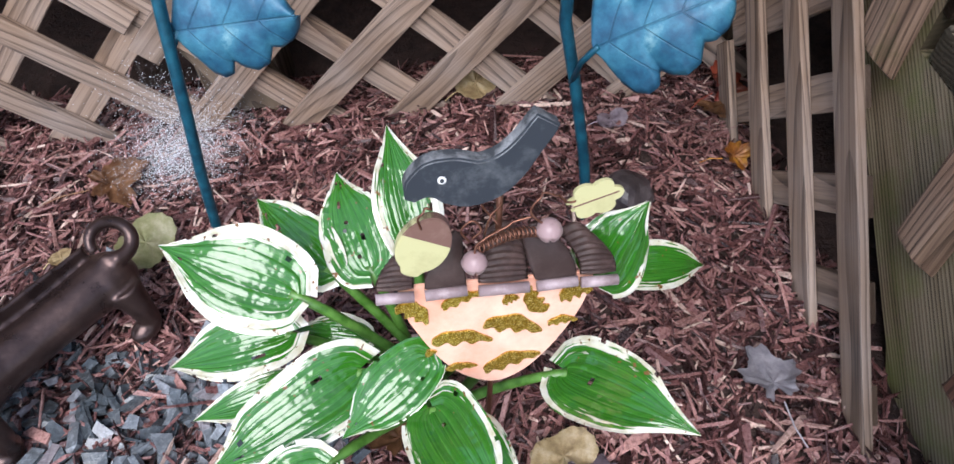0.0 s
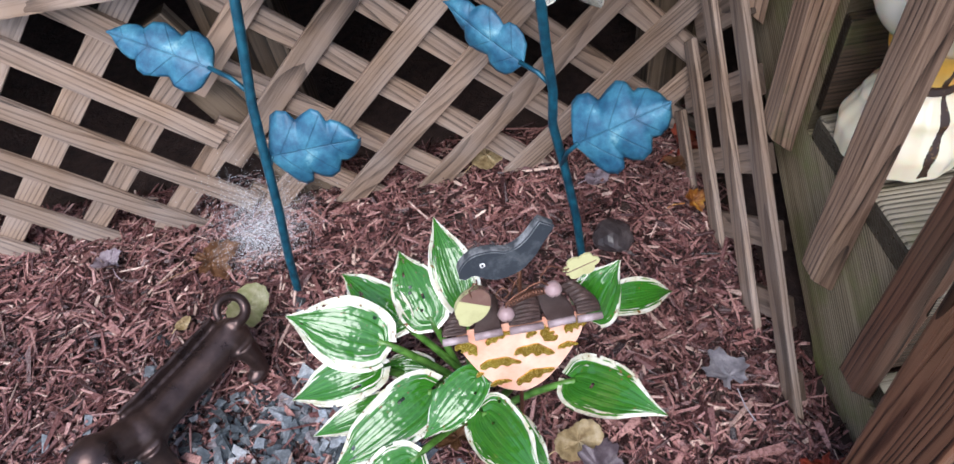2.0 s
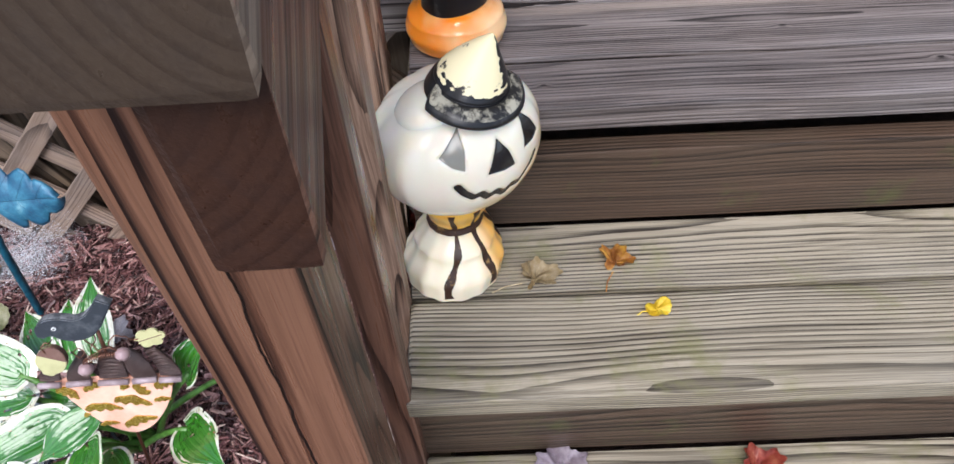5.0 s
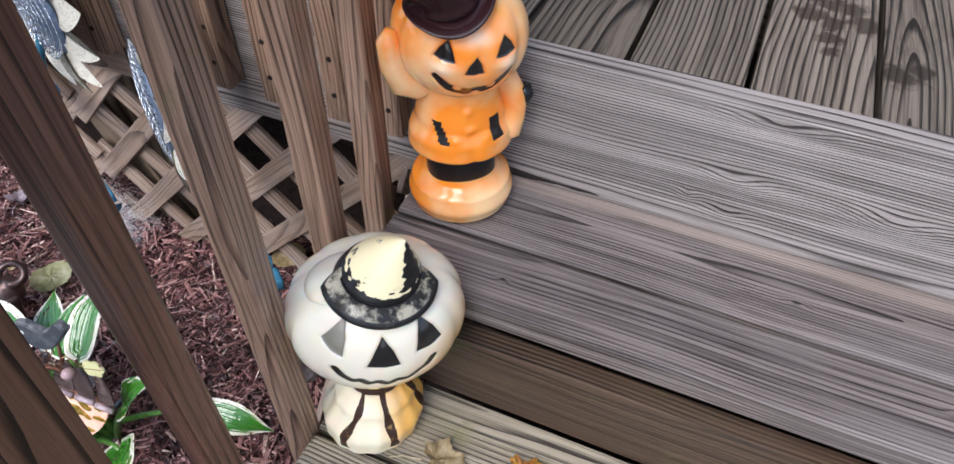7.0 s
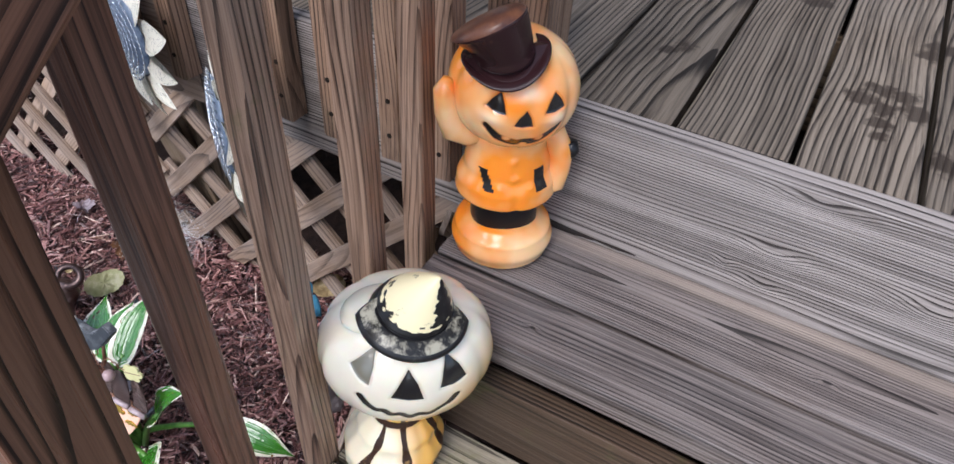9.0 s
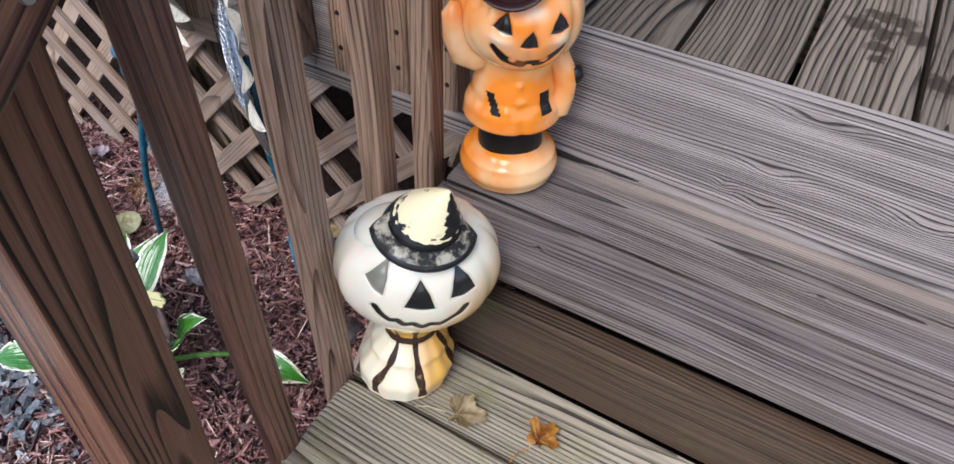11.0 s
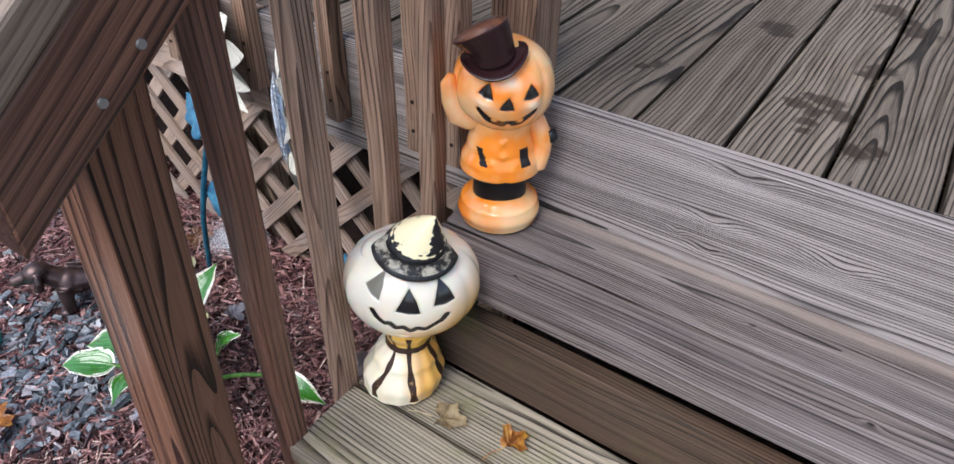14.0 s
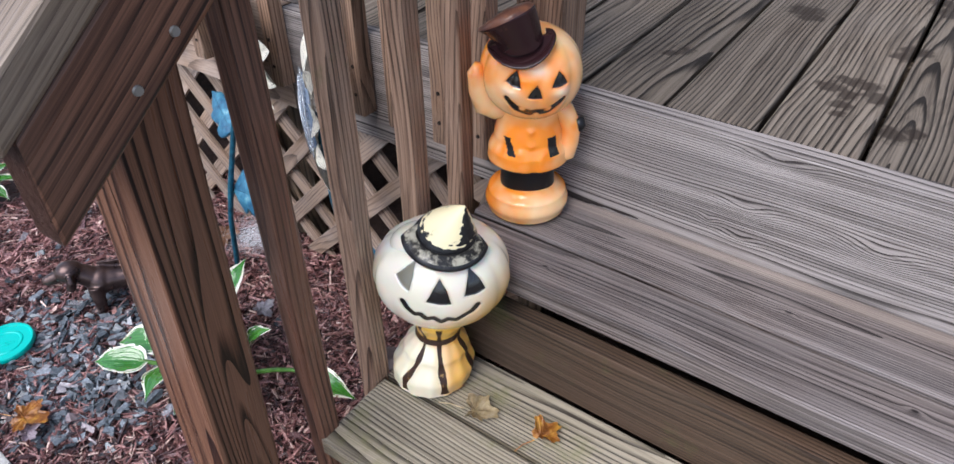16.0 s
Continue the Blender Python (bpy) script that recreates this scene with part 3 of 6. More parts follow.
M_MULCH = island_material("mulch", ((0.0, (0.014, 0.006, 0.006)), (0.28, (0.080, 0.034, 0.033)), (0.62, (0.210, 0.094, 0.088)), (0.92, (0.36, 0.195, 0.172)), (0.99, (0.58, 0.43, 0.36))), 0.34)
M_SLATE = island_material("slate", ((0.0, (0.034, 0.042, 0.049)), (0.5, (0.092, 0.106, 0.118)), (0.85, (0.185, 0.204, 0.225)), (1.0, (0.24, 0.19, 0.195))), 0.25, 30)


def shards(name, label, category, count, place, size, mat, seed):
    """Many thin splintered chips in one mesh."""
    rng = np.random.default_rng(seed)
    xy, zz = place(rng, count)
    k = len(xy)
    L, W, T = size(rng, k)
    base = np.array([[-1, -1, -1], [1, -1, -1], [1, 1, -1], [-1, 1, -1], [-1, -1, 1], [1, -1, 1], [1, 1, 1], [-1, 1, 1]], float) * 0.5
    v = np.repeat(base[None], k, 0)
    taper = rng.uniform(0.25, 1.0, (k, 2))
    v[:, [0, 3, 4, 7], 1] *= taper[:, :1]
    v[:, [1, 2, 5, 6], 1] *= taper[:, 1:]
    v += rng.uniform(-0.16, 0.16, v.shape)
    v *= np.stack((L, W, T), 1)[:, None, :]
    yaw = rng.uniform(0, 2 * np.pi, k)
    pitch = rng.normal(0, 0.24, k)
    roll = rng.normal(0, 0.45, k)
    cy, sy, cp, sp, cr, sr = np.cos(yaw), np.sin(yaw), np.cos(pitch), np.sin(pitch), np.cos(roll), np.sin(roll)
    one, nul = np.ones(k), np.zeros(k)
    R = lambda rows: np.array(rows).transpose(2, 0, 1)
    Rx = R([[one, nul, nul], [nul, cr, -sr], [nul, sr, cr]])
    Ry = R([[cp, nul, sp], [nul, one, nul], [-sp, nul, cp]])
    Rz = R([[cy, -sy, nul], [sy, cy, nul], [nul, nul, one]])
    v = np.einsum("kij,kvj->kvi", Rz @ Ry @ Rx, v)
    v[:, :, :2] += xy[:, None, :]
    v[:, :, 2] += zz[:, None]
    f = np.array([[0, 3, 2, 1], [4, 5, 6, 7], [0, 1, 5, 4], [1, 2, 6, 5], [2, 3, 7, 6], [3, 0, 4, 7]])
    faces = (f[None] + 8 * np.arange(k)[:, None, None]).reshape(-1, 4)
    me = bpy.data.meshes.new(name)
    me.from_pydata(v.reshape(-1, 3).tolist(), [], faces.tolist())
    me.materials.append(mat)
    return tagged(new(name, me), label, category, kind="stuff")


def bed(x0, x1, y0, y1, lift, keep=None):
    def place(rng, count):
        xy = np.stack((rng.uniform(x0, x1, count), rng.uniform(y0, y1, count)), 1)
        if keep is not None:
            xy = xy[keep(xy, rng)]
        z = np.array([ground_z(a, b) for a, b in xy]) + rng.uniform(0.001, lift, len(xy))
        return xy, z
    return place


def stony(xy, rng):
    d = ((xy[:, 0] - 0.07) / 0.27) ** 2 + ((xy[:, 1] + 0.60) / 0.24) ** 2
    return rng.uniform(0, 1, len(xy)) < np.clip(0.95 - 0.70 * d, 0.02, 0.70)


def clear_of_stairs(xy, rng):
    return (xy[:, 0] < 0.875) | (xy[:, 1] < -0.86) | (xy[:, 1] > 0.05)


def less_in_stones(xy, rng):
    d = ((xy[:, 0] - 0.07) / 0.27) ** 2 + ((xy[:, 1] + 0.60) / 0.24) ** 2
    return clear_of_stairs(xy, rng) & (rng.uniform(0, 1, len(xy)) < np.clip(0.34 + d * 0.6, 0.34, 1.0))


long_chip = lambda rng, k: (rng.gamma(1.8, 0.0112, k) + 0.006, rng.gamma(2.6, 0.0012, k) + 0.0009, rng.uniform(0.0012, 0.004, k))
slab_chip = lambda rng, k: (rng.uniform(0.022, 0.065, k), rng.uniform(0.007, 0.017, k), rng.uniform(0.002, 0.006, k))
fine_chip = lambda rng, k: (rng.uniform(0.004, 0.018, k), rng.uniform(0.0015, 0.005, k), rng.uniform(0.001, 0.003, k))
stone_chip = lambda rng, k: (rng.gamma(3.0, 0.0056, k) + 0.007, rng.gamma(3.0, 0.0042, k) + 0.006, rng.uniform(0.004, 0.012, k))
shards("mulch_chips", "shredded red-brown wood mulch, damp, covering the bed", "mulch", 32000, bed(-0.75, 0.90, -1.0, 0.10, 0.018, less_in_stones), long_chip, M_MULCH, 1)
shards("mulch_slabs", "flat broken bark pieces lying on the wood mulch", "mulch", 600, bed(-0.75, 0.86, -1.0, 0.04, 0.020, less_in_stones), slab_chip, M_MULCH, 6)
shards("mulch_fines", "small crumbs of red-brown wood mulch in the bed", "mulch", 20000, bed(-0.75, 0.90, -1.0, 0.10, 0.014, clear_of_stairs), fine_chip, M_MULCH, 2)
shards("mulch_far", "shredded wood mulch spreading away from the steps", "mulch", 9000, bed(-2.2, -0.75, -1.6, 0.3, 0.018), long_chip, M_MULCH, 3)
shards("mulch_front", "shredded wood mulch in front of the bed", "mulch", 5000, bed(-0.75, 0.9, -1.5, -1.0, 0.018), long_chip, M_MULCH, 5)
shards("slate_chips", "wet blue-grey slate chips among the mulch", "stone chips", 6500, bed(-0.60, 0.45, -1.0, -0.22, 0.018, stony), stone_chip, M_SLATE, 4)

# ---- hosta ----
m, n, l, b = shader("hosta_leaf", 0.3, 0.0, 0.8)
uv = n.new("ShaderNodeUVMap")
sep = n.new("ShaderNodeSeparateXYZ")
l.new(uv.outputs["UV"], sep.inputs[0])
tc = n.new("ShaderNodeTexCoord")
uu = math_node(n, l, "ABSOLUTE", math_node(n, l, "SUBTRACT", sep.outputs["X"], 0.5))
edge_noise = n.new("ShaderNodeMapping")
edge_noise.inputs["Scale"].default_value = (15, 2.4, 1)
l.new(uv.outputs["UV"], edge_noise.inputs["Vector"])
vec, rnd = moved(n, l, edge_noise.outputs["Vector"], (40, 40, 0))
flame = noise_tex(n, l, vec, 1.0, 3.0, 0.6)
tipward = value_ramp(n, l, sep.outputs["Y"], 0.6, 1.0, 0.0, 0.10)
margin = math_node(n, l, "ADD", math_node(n, l, "ADD", uu, math_node(n, l, "MULTIPLY", math_node(n, l, "SUBTRACT", flame, 0.5), 0.58)), tipward)
own = value_ramp(n, l, rnd, 0.0, 1.0, -0.045, 0.055)
white = value_ramp(n, l, math_node(n, l, "ADD", margin, own), 0.385, 0.405)
streak = n.new("ShaderNodeMapping")
streak.inputs["Scale"].default_value = (46, 2.0, 1)
l.new(uv.outputs["UV"], streak.inputs["Vector"])
stv = noise_tex(n, l, streak.outputs["Vector"], 1.0, 2.0)
green = ramp(n, l, stv, ((0.25, (0.014, 0.078, 0.005)), (0.55, (0.030, 0.150, 0.010)), (0.8, (0.060, 0.215, 0.018))))
cream = ramp(n, l, noise_tex(n, l, tc.outputs["Object"], 90, 4), ((0.3, (0.50, 0.47, 0.32)), (0.6, (0.66, 0.65, 0.56))))
col = mix(n, l, white, green, cream)
speck = noise_tex(n, l, tc.outputs["Object"], 160, 2, 0.5)
brown = value_ramp(n, l, math_node(n, l, "ADD", speck, math_node(n, l, "MULTIPLY", uu, 0.25)), 0.76, 0.80)
col = mix(n, l, brown, col, (0.16, 0.075, 0.02))
l.new(col, b.inputs["Base Color"])
b.inputs["Subsurface Weight"].default_value = 0.08
b.inputs["Subsurface Radius"].default_value = (0.004, 0.006, 0.002)
rib = math_node(n, l, "POWER", math_node(n, l, "ABSOLUTE", math_node(n, l, "SINE", math_node(n, l, "MULTIPLY", math_node(n, l, "SUBTRACT", sep.outputs["X"], 0.5), 38.0))), 0.55)
pucker = noise_tex(n, l, tc.outputs["Object"], 48, 2)
bump(n, l, b, math_node(n, l, "ADD", math_node(n, l, "MULTIPLY", rib, 0.16), math_node(n, l, "MULTIPLY", pucker, 1.5)), 0.8, 0.0022)
l.new(value_ramp(n, l, pucker, 0.3, 0.7, 0.07, 0.20), b.inputs["Roughness"])
M_HOSTA = m
m, n, l, b = shader("hosta_stalk", 0.35)
tc = n.new("ShaderNodeTexCoord")
l.new(ramp(n, l, noise_tex(n, l, tc.outputs["Object"], 70, 3), ((0.35, (0.04, 0.12, 0.012)), (0.65, (0.11, 0.25, 0.045)))), b.inputs["Base Color"])
M_STALK = m

NU, NV = 20, 30


def leaf_blade(base, tip, width, up, arch, fold, seed, holes=6, twist=0.0, rim=1.0):
    """A ribbed hosta blade from its base to its tip, arched, folded along the midrib, with eaten holes."""
    rng = random.Random(seed)
    base, tip, up = Vector(base), Vector(tip), Vector(up).normalized()
    d = tip - base
    L = d.length
    d.normalize()
    up = (up - d * up.dot(d)).normalized()
    side = d.cross(up)
    bm = bmesh.new()
    uvl = bm.loops.layers.uv.new("UVMap")
    ph = rng.uniform(0, 6)
    rows = []
    for j in range(NV + 1):
        v = j / NV
        w = width * 0.5 * (math.sin(math.pi * min(1, v ** 0.56 * 0.985 + 0.012)) ** 0.72)
        w *= (1 + 0.035 * math.sin(11 * v + ph)) * (1 - 0.62 * max(0.0, (v - 0.66) / 0.34) ** 1.2)
        back = -0.13 * L * (1 - v) ** 6
        row = []
        for i in range(NU + 1):
            u = 2 * i / NU - 1
            wave = 0.045 * width * math.sin(9 * v + ph + 1.5 * u) * abs(u) ** 2.5 + 0.012 * width * math.sin(u * 19) * (1 - v * 0.5)
            lift = fold * abs(u) ** 1.3 * w + wave + arch * L * math.sin(math.pi * v * 0.92) - 0.10 * L * v ** 3
            a = twist * v
            s2 = side * math.cos(a) + up * math.sin(a)
            p = base + d * (L * v + back * abs(u) ** 2 * 1.2) + s2 * (u * w) + up * lift
            row.append(bm.verts.new(p))
        rows.append(row)
    spots = [(rng.uniform(1, NU - 2), rng.uniform(3, NV - 3), rng.uniform(0.3, 0.95)) for _ in range(holes // 2)]
    for j in range(NV):
        for i in range(NU):
            if any((i - a) ** 2 + ((j - c) * 0.8) ** 2 < r * r for a, c, r in spots):
                continue
            if (i in (0, NU - 1)) and rng.random() < 0.06:
                continue
            f = bm.faces.new((rows[j][i], rows[j][i + 1], rows[j + 1][i + 1], rows[j + 1][i]))
            f.smooth = True
            for lp, (a, c) in zip(f.loops, ((i, j), (i + 1, j), (i + 1, j + 1), (i, j + 1))):
                lp[uvl].uv = (0.5 + (a / NU - 0.5) * rim, c / NV)
    return bm


hosta = thing("hosta_plant", "green hosta with cream-edged, insect-bitten glossy leaves growing in mulch", "plant")
CROWN = Vector((0.405, -0.465, 0.0))
LEAVES = (  # base, tip, width, up, arch, fold, holes, margin
    ((0.299, -0.456, 0.206), (0.190, -0.424, 0.250), 0.092, (0.25, -0.56, 0.80), 0.05, 0.10, 6, 0.96),
    ((0.281, -0.460, 0.150), (0.158, -0.472, 0.126), 0.062, (0.0, -0.55, 1.0), 0.06, 0.20, 3, 1.0),
    ((0.290, -0.492, 0.110), (0.184, -0.517, 0.106), 0.046, (0.1, -0.4, 1.0), 0.06, 0.2, 1, 1.0),
    ((0.348, -0.505, 0.152), (0.217, -0.581, 0.133), 0.076, (0.15, -0.5, 1.0), 0.07, 0.22, 9, 1.1),
    ((0.408, -0.512, 0.177), (0.334, -0.567, 0.151), 0.055, (0.3, -0.3, 1.0), 0.06, 0.20, 5, 0.72),
    ((0.412, -0.554, 0.166), (0.466, -0.660, 0.196), 0.072, (-0.35, 0.05, 0.9), 0.08, 0.16, 5, 0.90),
    ((0.322, -0.418, 0.185), (0.246, -0.334, 0.204), 0.062, (0.15, -0.70, 0.8), 0.04, 0.15, 8, 1.0),
    ((0.362, -0.425, 0.190), (0.330, -0.336, 0.232), 0.072, (-0.05, -0.80, 0.6), 0.03, 0.12, 22, 1.0),
    ((0.408, -0.425, 0.215), (0.388, -0.331, 0.281), 0.060, (0.15, -0.80, 0.6), 0.03, 0.22, 3, 1.15),
    ((0.560, -0.480, 0.228), (0.595, -0.448, 0.282), 0.066, (-0.70, -0.55, 0.5), 0.03, 0.35, 2, 0.86),
    ((0.603, -0.390, 0.107), (0.713, -0.365, 0.068), 0.054, (0.0, -0.5, 1.0), 0.08, 0.3, 2, 1.15),
    ((0.529, -0.510, 0.127), (0.617, -0.594, 0.176), 0.078, (-0.45, 0.02, 0.87), 0.07, 0.14, 3, 0.9),
    ((0.319, -0.585, 0.140), (0.230, -0.640, 0.135), 0.066, (0.1, -0.3, 1.0), 0.06, 0.22, 3, 1.0),
    ((0.345, -0.455, 0.120), (0.275, -0.440, 0.125), 0.044, (0.0, -0.6, 1.0), 0.05, 0.2, 0, 1.0),
    ((0.432, -0.550, 0.130), (0.482, -0.625, 0.128), 0.046, (0.1, 0.0, 1.0), 0.05, 0.2, 1, 1.0),
)
for i, (base, tip, width, up, arch, fold, holes, rim) in enumerate(LEAVES):
    base, tip = Vector(base), Vector(tip)
    part("leaf", leaf_blade(base, tip, width, up, arch, fold, 40 + i, holes, 0.0, rim), M_HOSTA, hosta)
    foot = CROWN + Vector((0.02 * math.cos(i * 2.1), 0.02 * math.sin(i * 2.1), 0.0))
    way = (tip - base).normalized()
    bend = foot.lerp(base, 0.55) + Vector((0, 0, 0.28 * (base - foot).length * 0.5))
    pts = [foot * (1 - t) ** 2 + bend * 2 * t * (1 - t) + (base + way * 0.004) * t * t for t in (0, 0.2, 0.4, 0.6, 0.8, 1)]
    part("stalk", tube(pts, [0.0062, 0.0058, 0.0054, 0.0050, 0.0048, 0.0044], 8), M_STALK, hosta, smooth=True)

# ---- small plant farther along the bed ----
low_plant = thing("garden_plant", "low bright green plant with pale-edged leaves in mulch", "plant", at=(-0.80, -0.41, 0.0))
for i in range(9):
    a = 0.7 * i + 0.2
    root = Vector((-0.80, -0.41, 0.0))
    base = root + Vector((0.035 * math.cos(a), 0.035 * math.sin(a), 0.055 + 0.012 * (i % 3)))
    tip = root + Vector((0.115 * math.cos(a), 0.115 * math.sin(a), 0.045 + 0.02 * (i % 3)))
    part("leaf", leaf_blade(base, tip, 0.050, (0.2 * math.cos(a), 0.2 * math.sin(a), 1.0), 0.10, 0.2, 70 + i, 0), M_HOSTA, low_plant)
    part("stalk", tube([root, root.lerp(base, 0.5) + Vector((0, 0, 0.012)), base + (tip - base) * 0.05], [0.004, 0.0035, 0.003], 6), M_STALK, low_plant, smooth=True)

# ---- hollow plastic lantern figures ----
def plastic(name, base, second_tone=None, lo=0.0, hi=1.0, rough=0.28, sss=0.35, drift=None, rub=None):
    """Blow-moulded translucent plastic; a soft second tone, where given, is airbrushing or painted highlights."""
    m, n, l, b = shader(name, rough)
    tc = n.new("ShaderNodeTexCoord")
    mott = noise_tex(n, l, tc.outputs["Object"], 14, 4)
    col = mix(n, l, value_ramp(n, l, mott, 0.35, 0.7, 0.0, 0.35), base, tuple(c * 0.86 for c in base))
    if second_tone:
        sp = noise_tex(n, l, tc.outputs["Object"], 9.0, 3.0, 0.5)
        if drift is not None:
            # the airbrush was swept along one way of the figure
            aim = n.new("ShaderNodeVectorMath")
            aim.operation = "DOT_PRODUCT"
            l.new(tc.outputs["Object"], aim.inputs[0])
            aim.inputs[1].default_value = drift
            sp = math_node(n, l, "ADD", aim.outputs["Value"], math_node(n, l, "MULTIPLY", math_node(n, l, "SUBTRACT", sp, 0.5), 0.05))
        col = mix(n, l, value_ramp(n, l, sp, lo, hi, 0.0, 0.9), col, second_tone)
    if rub is not None:
        # moulded features: soft airbrushed rim, glossy black fill, and a second tint
        ink = n.new("ShaderNodeAttribute")
        ink.attribute_name = "ink"
        tint = n.new("ShaderNodeAttribute")
        tint.attribute_name = "tint"
        col = mix(n, l, value_ramp(n, l, tint.outputs["Fac"], 0.0, 1.0, 0.0, 0.9), col, rub[0])
        col = mix(n, l, value_ramp(n, l, ink.outputs["Fac"], 0.60, 1.0, 0.0, 0.55), col, rub[1])
        wear = noise_tex(n, l, tc.outputs["Object"], 130, 5, 0.7)
        edge = math_node(n, l, "ADD", ink.outputs["Fac"], math_node(n, l, "MULTIPLY", math_node(n, l, "SUBTRACT", wear, 0.5), 0.10))
        black = mix(n, l, value_ramp(n, l, math_node(n, l, "SUBTRACT", tint.outputs["Fac"], wear), -0.10, 0.35), (0.011, 0.010, 0.010), rub[2])
        col = mix(n, l, value_ramp(n, l, edge, 0.99, 1.03), col, black)
    l.new(col, b.inputs["Base Color"])
    b.inputs["Subsurface Weight"].default_value = sss
    b.inputs["Subsurface Radius"].default_value = (1.0, 0.55, 0.3)
    b.inputs["Subsurface Scale"].default_value = 0.004
    b.inputs["Coat Weight"].default_value = 0.45
    b.inputs["Coat Roughness"].default_value = 0.12
    fine = noise_tex(n, l, tc.outputs["Object"], 160, 3)
    bump(n, l, b, fine, 0.12, 0.001)
    return m


def worn_paint(name, paint, under, lo, hi, rough=0.35, scale=70):
    m, n, l, b = shader(name, rough, 0.0, 0.35)
    tc = n.new("ShaderNodeTexCoord")
    w = noise_tex(n, l, tc.outputs["Object"], scale, 7, 0.75)
    w2 = noise_tex(n, l, tc.outputs["Object"], scale * 0.25, 3, 0.6)
    k = math_node(n, l, "ADD", math_node(n, l, "MULTIPLY", w, 0.6), math_node(n, l, "MULTIPLY", w2, 0.4))
    l.new(mix(n, l, value_ramp(n, l, k, lo, hi), paint, under), b.inputs["Base Color"])
    bump(n, l, b, w, 0.2, 0.001)
    return m


M_WHITE = plastic("cream_plastic", (0.80, 0.735, 0.585), (0.84, 0.44, 0.07), -0.222, -0.150, 0.24, 0.5, (0.55, 0.0, -1.0), ((0.94, 0.90, 0.78), (0.45, 0.38, 0.26), (0.19, 0.175, 0.13)))
M_STRAW = plastic("straw_tinted_plastic", (0.80, 0.46, 0.07), (0.75, 0.62, 0.35), 0.5, 0.7)
M_SKIRT = plastic("cream_skirt_plastic", (0.80, 0.715, 0.52), (0.88, 0.45, 0.06), -0.012, 0.034, 0.28, 0.4, (1.0, 0.0, 0.25))
M_INK = worn_paint("black_paint", (0.012, 0.011, 0.011), (0.05, 0.045, 0.04), 0.55, 0.68, 0.3)
M_HATPAINT = worn_paint("worn_black_hat_paint", (0.025, 0.023, 0.02), (0.42, 0.38, 0.28), 0.47, 0.57, 0.22, 60)
M_CONE = worn_paint("yellowed_hat_paint", (0.86, 0.74, 0.44), (0.02, 0.018, 0.015), 0.585, 0.61, 0.34, 48)
M_TIE = worn_paint("brown_tie_paint", (0.035, 0.015, 0.008), (0.45, 0.27, 0.08), 0.56, 0.70, 0.4, 120)
# the pale tones here put broad glossy highlights into the orange
M_ORANGE = plastic("orange_plastic", (1.0, 0.30, 0.020), (1.0, 0.64, 0.34), 0.40, 0.62, 0.18, 0.6, None, ((1.0, 0.80, 0.58), (0.50, 0.12, 0.01), (0.011, 0.010, 0.010)))
M_HATTOP = worn_paint("faded_orange_hat_top", (0.20, 0.080, 0.04), (0.05, 0.02, 0.017), 0.44, 0.62, 0.3, 24)
M_BROWN = worn_paint("plum_brown_hat_paint", (0.030, 0.011, 0.012), (0.22, 0.075, 0.035), 0.56, 0.74, 0.24, 20)


def inside(px, py, poly):
    k, hit = len(poly), False
    for i in range(k):
        (x0, y0), (x1, y1) = poly[i], poly[i - 1]
        if (y0 > py) != (y1 > py) and px < (x1 - x0) * (py - y0) / (y1 - y0) + x0:
            hit = not hit
    return hit


def side_of(px, py, poly):
    """Distance to a polygon's edge, positive inside."""
    best = 9.0
    for i in range(len(poly)):
        (x0, y0), (x1, y1) = poly[i - 1], poly[i]
        dx, dy = x1 - x0, y1 - y0
        t = max(0, min(1, ((px - x0) * dx + (py - y0) * dy) / (dx * dx + dy * dy)))
        best = min(best, math.hypot(px - x0 - t * dx, py - y0 - t * dy))
    return best if inside(px, py, poly) else -best


def off_line(px, py, line):
    best = 9.0
    for (x0, y0), (x1, y1) in zip(line, line[1:]):
        dx, dy = x1 - x0, y1 - y0
        t = max(0, min(1, ((px - x0) * dx + (py - y0) * dy) / (dx * dx + dy * dy)))
        best = min(best, math.hypot(px - x0 - t * dx, py - y0 - t * dy))
    return best


def add_shell(bm, ring, nu, nv, paint, close_top=True, masks=None):
    """Adds a closed round shell: ring(u, v) gives a point, u round it from 0 to 2 pi and v up it from 0 to 1.
    masks(u, v) gives how deep a point lies inside painted marks, and how much it is paled."""
    ink = bm.verts.layers.float.get("ink") or bm.verts.layers.float.new("ink")
    tint = bm.verts.layers.float.get("tint") or bm.verts.layers.float.new("tint")
    rows = [[bm.verts.new(ring(2 * math.pi * i / nu, j / nv)) for i in range(nu)] for j in range(nv + 1)]
    if masks is not None:
        for j, row in enumerate(rows):
            for i, v in enumerate(row):
                v[ink], v[tint] = masks(2 * math.pi * i / nu, j / nv)
    for j in range(nv):
        for i in range(nu):
            f = bm.faces.new((rows[j][i], rows[j][(i + 1) % nu], rows[j + 1][(i + 1) % nu], rows[j + 1][i]))
            f.smooth = True
            f.material_index = paint(2 * math.pi * (i + 0.5) / nu, (j + 0.5) / nv)
    bm.faces.new(rows[0][::-1]).material_index = paint(0, 0)
    if close_top:
        bm.faces.new(rows[-1]).material_index = paint(0, 1)
    return rows


